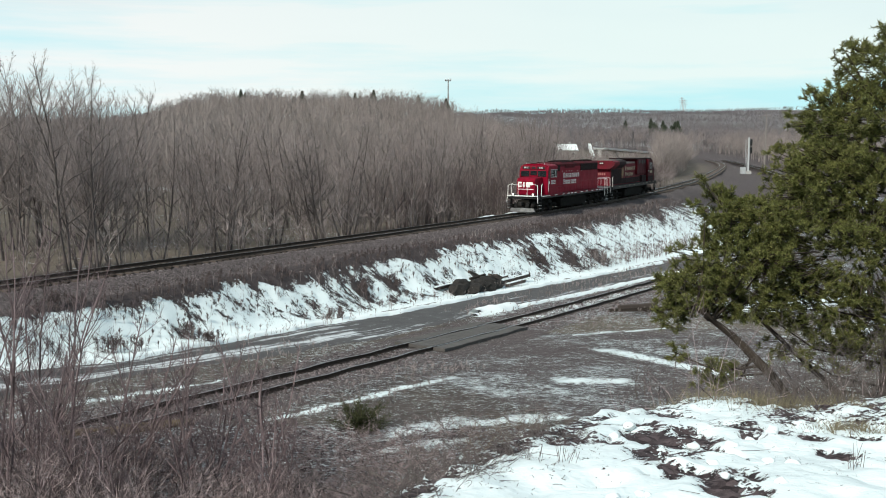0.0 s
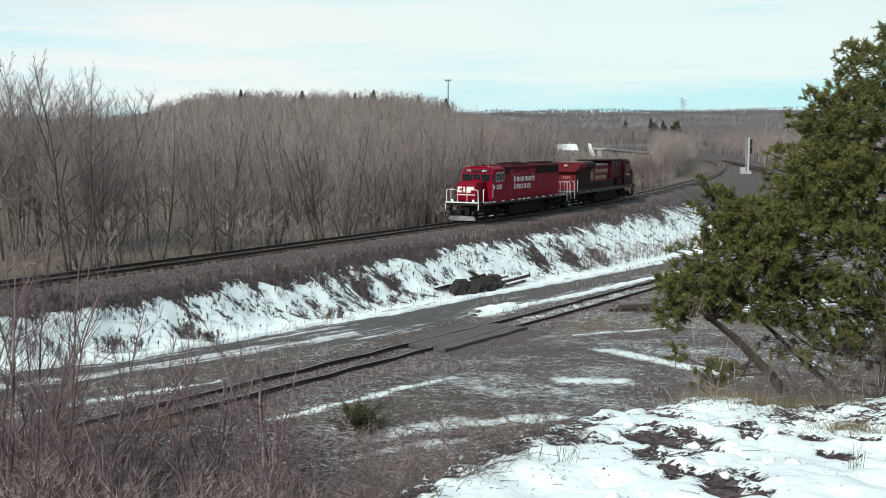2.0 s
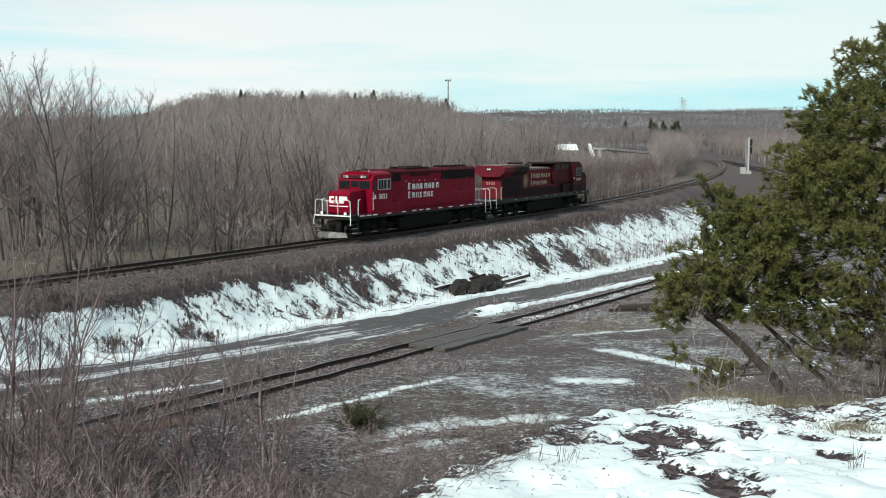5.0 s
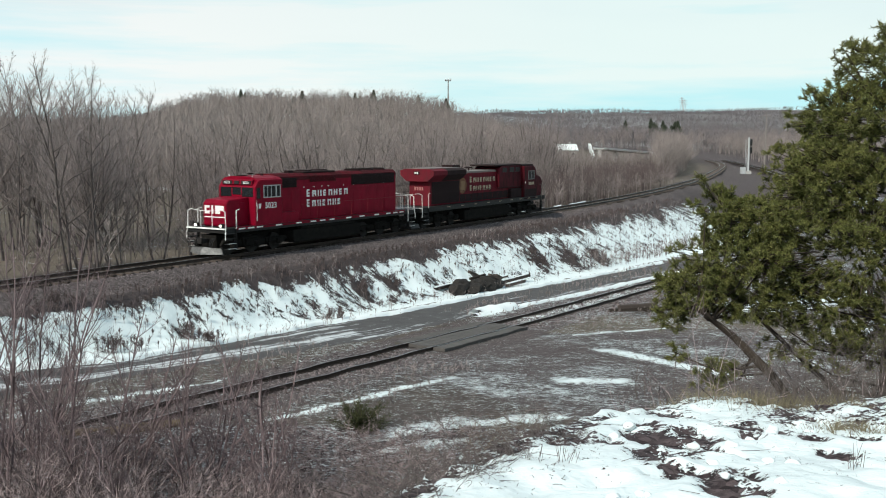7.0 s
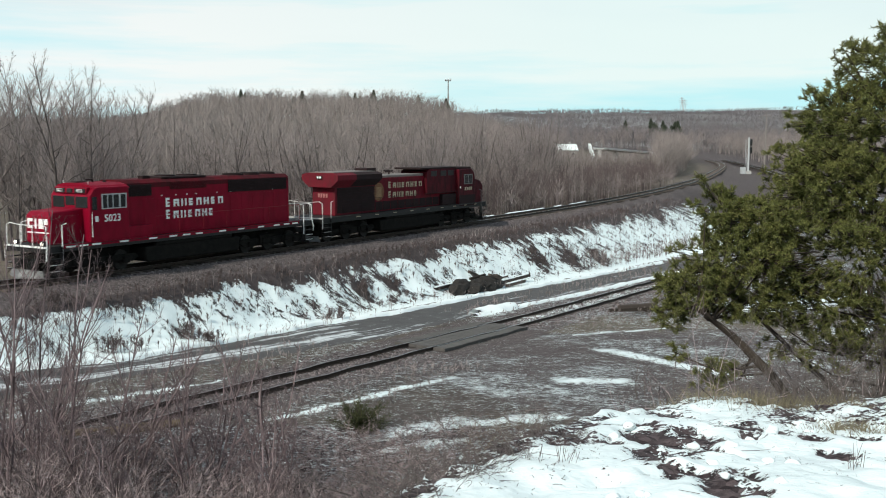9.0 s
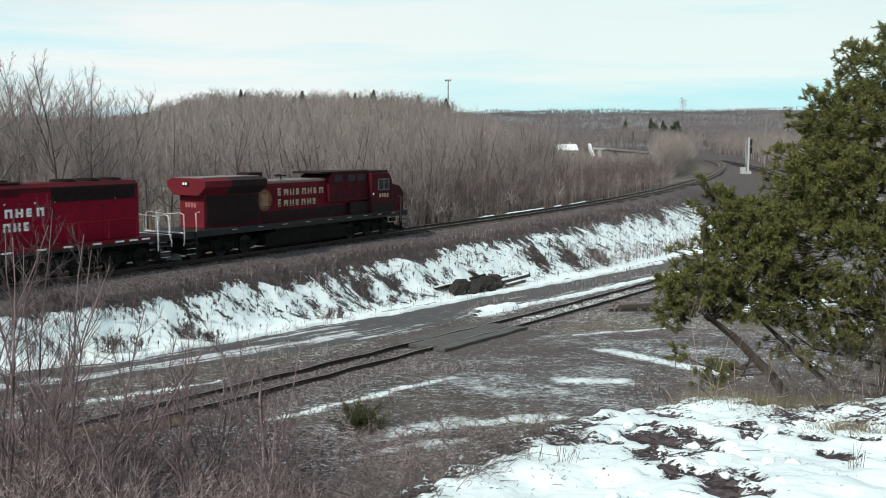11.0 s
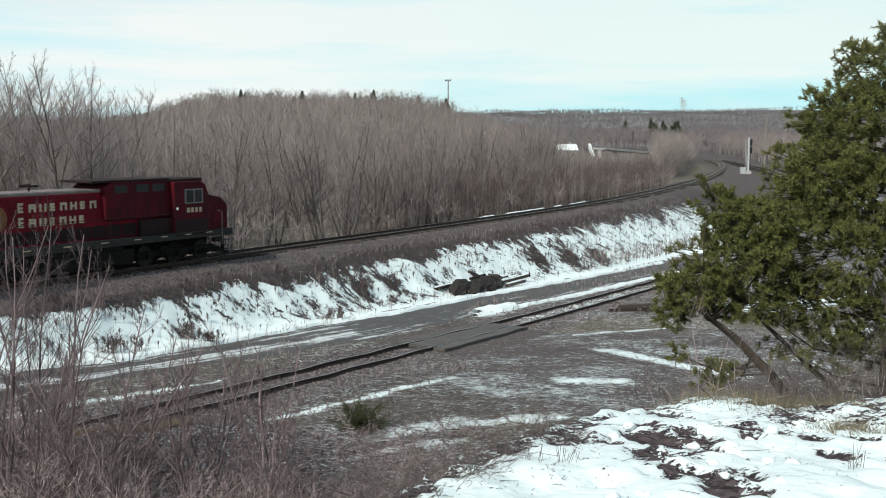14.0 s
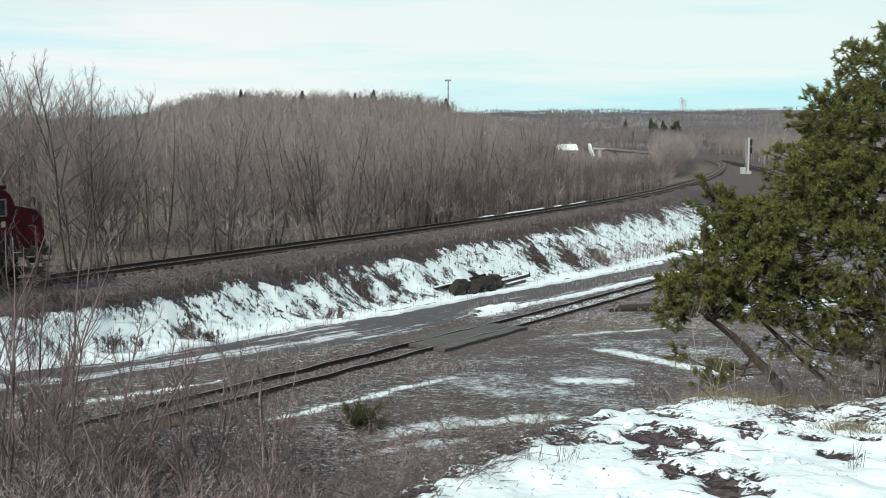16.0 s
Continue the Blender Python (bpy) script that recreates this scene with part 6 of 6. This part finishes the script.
def green_shrub():
    rng = random.Random(5)
    root = tagged(new("juniper_bush"), "low dark green juniper bush among dry weeds", "bush")
    x, y = -2.75, 32.6
    root.matrix_basis = pose(x, y, gz(x, y)) @ Matrix.Diagonal((1.45, 1.45, 1.3, 1))
    w, g = Twigs(), Twigs()
    for k in range(70):
        az = rng.uniform(0, math.tau)
        d = Vector((math.cos(az), math.sin(az), rng.uniform(0.3, 1.9))).normalized()
        tip = d * rng.uniform(0.45, 0.95)
        w.bar(Vector((0, 0, 0)), tip, 0.014, 0.004, 3)
        for j in range(46):
            p = tip * rng.uniform(0.3, 1) + jitter(rng, 0.05)
            g.blade(p, p + (d + jitter(rng, 0.9)).normalized() * rng.uniform(0.06, 0.13), 0.011, rng)
    w.mesh("stem", M_PINEBARK, root)
    g.mesh("crown", M_JUNIPER, root)


M_JUNIPER = soft_mat("juniper_foliage", (0.022, 0.028, 0.010), (0.07, 0.072, 0.03), 2.0, 0.7, 0, 0, 0.02, 0.2, "island")


# ---------------------------------------------------------------- things along the line
def timber(name, x, y, z, length, width, height, turn, tilt, label, category, group=""):
    bm = boxes((-length / 2, length / 2, -width / 2, width / 2, 0, height), bevel=0.015)
    rng = random.Random(int(x * 100))
    for v in bm.verts:
        v.co += Vector((rng.uniform(-0.02, 0.02), rng.uniform(-0.012, 0.012), rng.uniform(-0.012, 0.012)))
    ob = part(name, bm, M_TIE)
    ob.matrix_basis = pose(x, y, z, 0, tilt, turn)
    return tagged(ob, label, category, group)


def debris():
    rng = random.Random(8)
    for k in range(16):
        x, y = rng.uniform(0.9, 3.6), 0
        y = 66.6 + (x - 1.0) * 1.15 + rng.uniform(-0.5, 0.5)
        bm = bmesh.new()
        bmesh.ops.create_icosphere(bm, subdivisions=2, radius=1.0)
        sx, sy, sz = rng.uniform(0.4, 0.85), rng.uniform(0.35, 0.7), rng.uniform(0.4, 0.75)
        for v in bm.verts:
            n = noise.noise(v.co * 2.1 + Vector((k * 3.1, 0, 0)))
            v.co = Vector((v.co.x * sx, v.co.y * sy, v.co.z * sz)) * (1 + 0.55 * n)
        ob = part("rubble_lump", bm, M_CHAR)
        ob.matrix_basis = pose(x, y, gz(x, y) + 0.2, rng.uniform(-20, 20), rng.uniform(-20, 20), rng.uniform(0, 360))
        tagged(ob, "charred black lump in a dumped rubble heap", "rubble", "dumped rubble heap")
    for k in range(9):
        x = rng.uniform(0.9, 4.4)
        y = 66.7 + (x - 1.0) * 1.15 + rng.uniform(-0.3, 0.9)
        timber("broken_timber", x, y, gz(x, y) + rng.uniform(0.25, 0.8), rng.uniform(0.9, 2.2), 0.2, 0.16, rng.uniform(20, 80), rng.uniform(-22, 22), "broken black timber thrown on a rubble heap", "timber", "dumped rubble heap")
    for x, y, dz, ln in ((4.4, 71.5, 0.12, 4.0), (5.0, 71.9, 0.2, 4.6), (3.6, 70.6, 0.15, 3.4), (5.3, 71.3, 0.1, 2.2), (0.2, 66.4, 0.1, 2.4)):
        tie = timber("old_tie", x, y, gz(x, y) + dz, ln, 0.24, 0.2, 50, -3, "long old tie capped with snow on the bank", "railway tie", "discarded ties")
        cap = boxes((-ln * 0.47, ln * 0.1, -0.11, 0.10, 0.195, 0.27), (ln * 0.14, ln * 0.46, -0.10, 0.11, 0.195, 0.255), bevel=0.03)
        part("snow_cap", cap, M_SNOW, tie, "strip of white snow")
    for k, (x, y, dz) in enumerate(((11.4, 59.9, 0.0), (12.0, 60.2, 0.21), (11.8, 60.4, 0.0), (13.6, 60.7, 0.0))):
        timber("old_tie", x, y, gz(x, y) + dz, 2.6, 0.25, 0.21, 14 + 5 * k, 0, "stacked dark old railway tie beside the siding", "railway tie", "discarded ties")


    for x, y, turn, ln in ((-10.9, 31.8, 18, 3.4), (-9.6, 32.6, 24, 2.4)):
        log = part("fallen_log", rounded(drum(bmesh.new(), (0, 0, 0), (1, 0, 0), 0.17, ln, 12, 0.12), 0.02), M_LOG)
        log.matrix_basis = pose(x, y, gz(x, y) + 0.12, 0, 0, turn)
        tagged(log, "weathered brown fallen log in the brush", "log", "fallen logs")


M_LOG = bark_mat("weathered_brown_log", (0.07, 0.052, 0.035), (0.22, 0.165, 0.115))
M_CHAR = soft_mat("charred_rubble", (0.010, 0.009, 0.009), (0.045, 0.04, 0.036), 3, 0.9, 0, 0.6, 0.05)
M_PANEL = soft_mat("crossing_timber", (0.06, 0.055, 0.05), (0.12, 0.11, 0.105), 2, 0.9, 0, 0.4)
M_CONC = soft_mat("weathered_concrete", (0.32, 0.31, 0.30), (0.48, 0.47, 0.45), 1.5, 0.9)
M_POLE = soft_mat("grey_weathered_pole", (0.16, 0.14, 0.13), (0.28, 0.26, 0.24), 2, 0.9)
M_GALV = soft_mat("galvanised_steel", (0.42, 0.43, 0.44), (0.58, 0.59, 0.60), 2, 0.5, 0.4, 0)
M_WALL = soft_mat("grey_house_siding", (0.26, 0.24, 0.22), (0.36, 0.33, 0.30), 1, 0.9)


def bluff_litter():
    """Lumps of crusted snow, and twigs and leaves that lie on the snow."""
    rng = random.Random(29)
    for x, y, r in ((0.88, 4.96, 0.035), (1.03, 4.97, 0.03), (1.06, 4.93, 0.02), (1.75, 6.7, 0.045), (1.98, 6.6, 0.05), (1.66, 5.9, 0.04), (2.1, 5.75, 0.05), (2.0, 5.9, 0.035), (2.45, 7.2, 0.05), (2.6, 7.6, 0.05), (1.45, 7.5, 0.045), (1.25, 7.0, 0.04), (2.85, 7.5, 0.045), (2.2, 6.9, 0.035), (1.55, 5.25, 0.03), (1.8, 5.1, 0.035)):
        bm = bmesh.new()
        bmesh.ops.create_icosphere(bm, subdivisions=2, radius=r)
        for v in bm.verts:
            v.co *= 1 + 0.5 * noise.noise(v.co * 30 + Vector((x * 9, y * 7, 0)))
            v.co.z *= 0.65
        ob = part("snow_lump", bm, M_SNOW, smooth=True)
        ob.location = (x, y, gz(x, y) + 0.045)
        tagged(ob, "small lump of crusted white snow", "snow lump", "snow lumps on the bluff")
    t = Twigs()
    spots = [(rng.uniform(-0.2, 3.4), rng.uniform(4.7, 9.0)) for k in range(230)] + [(rng.gauss(0.35, 0.25), rng.gauss(5.4, 0.35)) for k in range(70)]
    xs, ys = np.array([p[0] for p in spots]), np.array([p[1] for p in spots])
    for x, y, z in zip(xs, ys, ground_z(xs, ys)):
        az = rng.uniform(0, math.tau)
        p = Vector((x, y, z + 0.045))
        ln = rng.uniform(0.006, 0.028) if rng.random() < 0.9 else rng.uniform(0.05, 0.14)
        t.bar(p, p + Vector((math.cos(az) * ln, math.sin(az) * ln, rng.uniform(0.0, 0.012))), 0.0022, 0.0014, 3)
    tagged(t.mesh("leaf_litter", M_BARK), "scattered dark twigs and leaf bits lying on the snow", "litter", kind="stuff")


def crossing():
    root = tagged(new("level_crossing"), "worn timber level crossing flush with the siding rails", "level crossing", kind="structure")
    for w0, w1 in ((-1.5, -0.83), (-0.64, -0.22), (-0.2, 0.2), (0.22, 0.64), (0.83, 1.5)):
        v, f = [], []
        ss = np.arange(9.0, 17.01, 1.0)
        for s in ss:
            for w, dz in ((w0, -0.16), (w0, -0.012), (w1, -0.012), (w1, -0.16)):
                x, y, _ = on(LOWER, s, w)
                xc, yc, _ = on(LOWER, s, 0)
                v.append((x, y, lower_base(s, xc, yc) + dz))
        for k in range(len(ss) - 1):
            for j in range(4):
                i = (j + 1) % 4
                f.append((4 * k + j, 4 * k + 4 + j, 4 * k + 4 + i, 4 * k + i))
        f += [(0, 1, 2, 3), tuple(4 * (len(ss) - 1) + j for j in (3, 2, 1, 0))]
        mesh_of("plank", v, f, M_PANEL, root)


def signal_mast(x, y):
    z = gz(x, y)
    root = tagged(new("signal_mast"), "tall grey railway signal mast with dark signal heads", "railway signal")
    root.location = (x, y, z)
    part("base", boxes((-0.6, 0.6, -0.6, 0.6, 0, 0.8), bevel=0.03), M_CONC, root)
    part("mast", bars([(0, 0, 0.8), (0, 0, 8.6)], r=0.22, sides=10), M_GALV, root)
    for zz in (7.4, 5.6):
        head = part("signal_head", boxes((0.2, 0.75, -0.2, 0.2, zz - 0.75, zz + 0.75), bevel=0.05), M_BLACK, root)
        for k in (-0.45, 0, 0.45):
            part("lens", drum(bmesh.new(), (0.48, -0.22, zz + k), (0, 1, 0), 0.12, 0.05, 12), M_GLASS, head)
    part("ladder", bars([(-0.45, 0, 0.8), (-0.45, 0, 8.2)], [(-0.75, 0, 0.8), (-0.75, 0, 8.2)], *[[(-0.45, 0, h), (-0.75, 0, h)] for h in np.arange(1.2, 8.2, 0.5)], r=0.03), M_GALV, root)
    cab_box = part("relay_box", boxes((-1.8, -0.7, -0.5, 0.5, 0, 1.6), bevel=0.04), M_GALV, root)
    return root


def utility_pole(x, y, h, label, name="utility_pole"):
    root = tagged(new(name), label, "utility pole", "utility poles")
    root.location = (x, y, gz(x, y) - 0.3)
    part("pole", bars([(0, 0, 0), (0, 0, h)], r=0.16, sides=8), M_POLE, root)
    part("crossarm", boxes((-1.2, 1.2, -0.07, 0.07, h - 1.0, h - 0.8), bevel=0.02), M_POLE, root)
    for k in (-1.0, -0.4, 0.4, 1.0):
        part("insulator", drum(bmesh.new(), (k, 0, h - 0.7), (0, 0, 1), 0.06, 0.2, 8), M_GALV, root)


def light_tower(x, y, top):
    z = gz(x, y)
    root = tagged(new("light_tower"), "tall floodlight pole above the wooded hill", "light pole")
    root.location = (x, y, z)
    part("pole", bars([(0, 0, 0), (0, 0, top - z)], r=[0.35, 0.22], sides=8), M_POLE, root)
    part("crossarm", boxes((-1.3, 1.3, -0.15, 0.15, top - z - 0.5, top - z - 0.2), bevel=0.03), M_POLE, root)
    for k in (-1.0, 0.0, 1.0):
        part("floodlight", boxes((k - 0.35, k + 0.35, -0.4, 0.2, top - z - 0.2, top - z + 0.5), bevel=0.05), M_GALV, root)


def pylon(x, y, h):
    z = gz(x, y)
    root = tagged(new("transmission_tower"), "pale lattice transmission tower on the far skyline", "transmission tower", "transmission towers")
    root.location = (x, y, z)
    legs = [[(sx * 5, sy * 5, 0), (sx * 1.6, sy * 1.6, h * 0.6), (sx * 1.0, sy * 1.0, h)] for sx in (-1, 1) for sy in (-1, 1)]
    for p in legs:
        part("leg", bars(p, r=0.4, sides=4), M_GALV, root)
    for k in range(8):
        u, u2 = k / 8, (k + 1) / 8
        wdt = lambda t: 5 - 3.4 * min(t / 0.6, 1) - 0.6 * max(0, t - 0.6) / 0.4
        part("brace", bars([(-wdt(u), -wdt(u), u * h), (wdt(u2), -wdt(u2), u2 * h)], [(wdt(u), -wdt(u), u * h), (-wdt(u2), -wdt(u2), u2 * h)], r=0.22, sides=4), M_GALV, root)
    for zz in (0.68, 0.82, 0.95):
        part("arm", bars([(-7, 0, zz * h), (7, 0, zz * h)], [(-7, 0, zz * h), (0, 0, zz * h + 2.5)], [(7, 0, zz * h), (0, 0, zz * h + 2.5)], r=0.3, sides=4), M_GALV, root)


def snowy_house(x, y, turn):
    z = 5.4
    root = tagged(new("house"), "small grey house with a snow-covered roof among bare trees", "house")
    root.matrix_basis = pose(x, y, z, 0, 0, turn) @ Matrix.Diagonal((0.62, 0.62, 0.62, 1))
    part("wall", boxes((-5, 5, -3.5, 3.5, -8, 3.4), bevel=0.03), M_WALL, root)
    for side in (-1, 1):
        bm = prism([(-5.4, 0), (5.4, 0), (5.4, 0.25), (-5.4, 0.25)], 0, 4.5)
        ob = part("roof", bm, M_SNOW, root, "snow-covered roof slope")
        ob.matrix_basis = pose(0, side * 4.0, 3.1, 38 if side < 0 else 142, 0, 0)
    for side in (-1, 1):
        bm = bmesh.new()
        a = [bm.verts.new((side * 5.0, -3.5, 3.35)), bm.verts.new((side * 5.0, 3.5, 3.35)), bm.verts.new((side * 5.0, 0, 6.1))]
        b = [bm.verts.new((side * 4.8, v.co.y, v.co.z)) for v in a]
        bm.faces.new(a), bm.faces.new(b[::-1])
        for k in range(3):
            bm.faces.new((a[k], b[k], b[(k + 1) % 3], a[(k + 1) % 3]))
        bmesh.ops.recalc_face_normals(bm, faces=bm.faces)
        part("gable", bm, M_WALL, root)
    for k in (-3, 0, 3):
        win = part("window", boxes((k - 0.6, k + 0.6, -3.56, -3.48, 1.0, 2.3), bevel=0.02), M_WHITE, root)
        part("pane", boxes((k - 0.5, k + 0.5, -3.58, -3.55, 1.1, 2.2)), M_GLASS, win)
    part("chimney", boxes((1.8, 2.6, -0.5, 0.3, 4.5, 7.2), bevel=0.03), M_CONC, root)


def road_bridge():
    root = tagged(new("road_bridge"), "distant concrete road bridge with pale railings", "bridge")
    a, b = Vector((46, 300, 7.9)), Vector((66, 318, 6.3))
    d = (b - a).normalized()
    side = Vector((-d.y, d.x, 0)).normalized()
    def slab(w0, w1, z0, z1):
        bm = bmesh.new()
        vs = [bm.verts.new(p + side * w + Vector((0, 0, z))) for p in (a, b) for w in (w0, w1) for z in (z0, z1)]
        for q in ((0, 1, 3, 2), (4, 6, 7, 5), (0, 4, 5, 1), (2, 3, 7, 6), (0, 2, 6, 4), (1, 5, 7, 3)):
            bm.faces.new([vs[i] for i in q])
        bmesh.ops.recalc_face_normals(bm, faces=bm.faces)
        return bm
    part("deck", slab(-3, 3, -0.3, 0), M_CONC, root)
    part("railing", slab(-3.2, -3.0, -0.2, 0.35), M_GALV, root)
    part("railing", slab(3.0, 3.2, 0.0, 0.5), M_GALV, root)
    part("wing_wall", prism([(43.4, 9.4), (44.2, 9.4), (46.4, 3.0), (44.6, 3.0)], 298.0, 299.0), M_SNOW, root, "snow-covered sloping wing wall")
    for u in (0.05, 0.35, 0.65, 0.95):
        p = a.lerp(b, u)
        part("pier", boxes((p.x - 0.5, p.x + 0.5, p.y - 2.2, p.y + 2.2, 0.0, p.z - 0.4), bevel=0.05), M_CONC, root)


near_woods()
far_woods()
ridge_evergreens()
foreground_pine()
saplings()
brush()
green_shrub()
bluff_litter()
debris()
crossing()
build_track("second_track", MAIN, -110, 195, lambda s, x, y: RAIL_Z + 0.02, "second main line track of rusty rails curving away", 0.7, 900, 901)
signal_mast(71.5, 233)
utility_pole(81.5, 252, 15.5, "weathered wooden utility pole beside the main line")
utility_pole(44.0, 560, 14, "weathered wooden utility pole far off in the woods")
light_tower(2.0, 430, 36.0)
pylon(572, 2400, 40)
pylon(588, 2440, 36)
snowy_house(36.2, 296, 12)
road_bridge()
# slim dead stems that stand by the yard's edge
for sx, sy, sh in ((7.6, 37.6, 1.75), (8.0, 37.9, 1.5), (9.2, 38.8, 1.4), (8.6, 37.2, 0.9)):
    w_, f_ = grow_tree(random.Random(int(sx * 10)), sh, 4, 1, 0.018, 1, 0.3, 0.005)
    stem_root = tagged(new("dead_sapling"), "thin dark dead stem at the gravel yard's edge", "sapling", "dead stems by the yard")
    stem_root.location = (sx, sy, gz(sx, sy) - 0.03)
    w_.mesh("stem", M_BARK, stem_root)
    tagged(f_.mesh("crown", M_BARK, stem_root), kind="stuff")
motions()
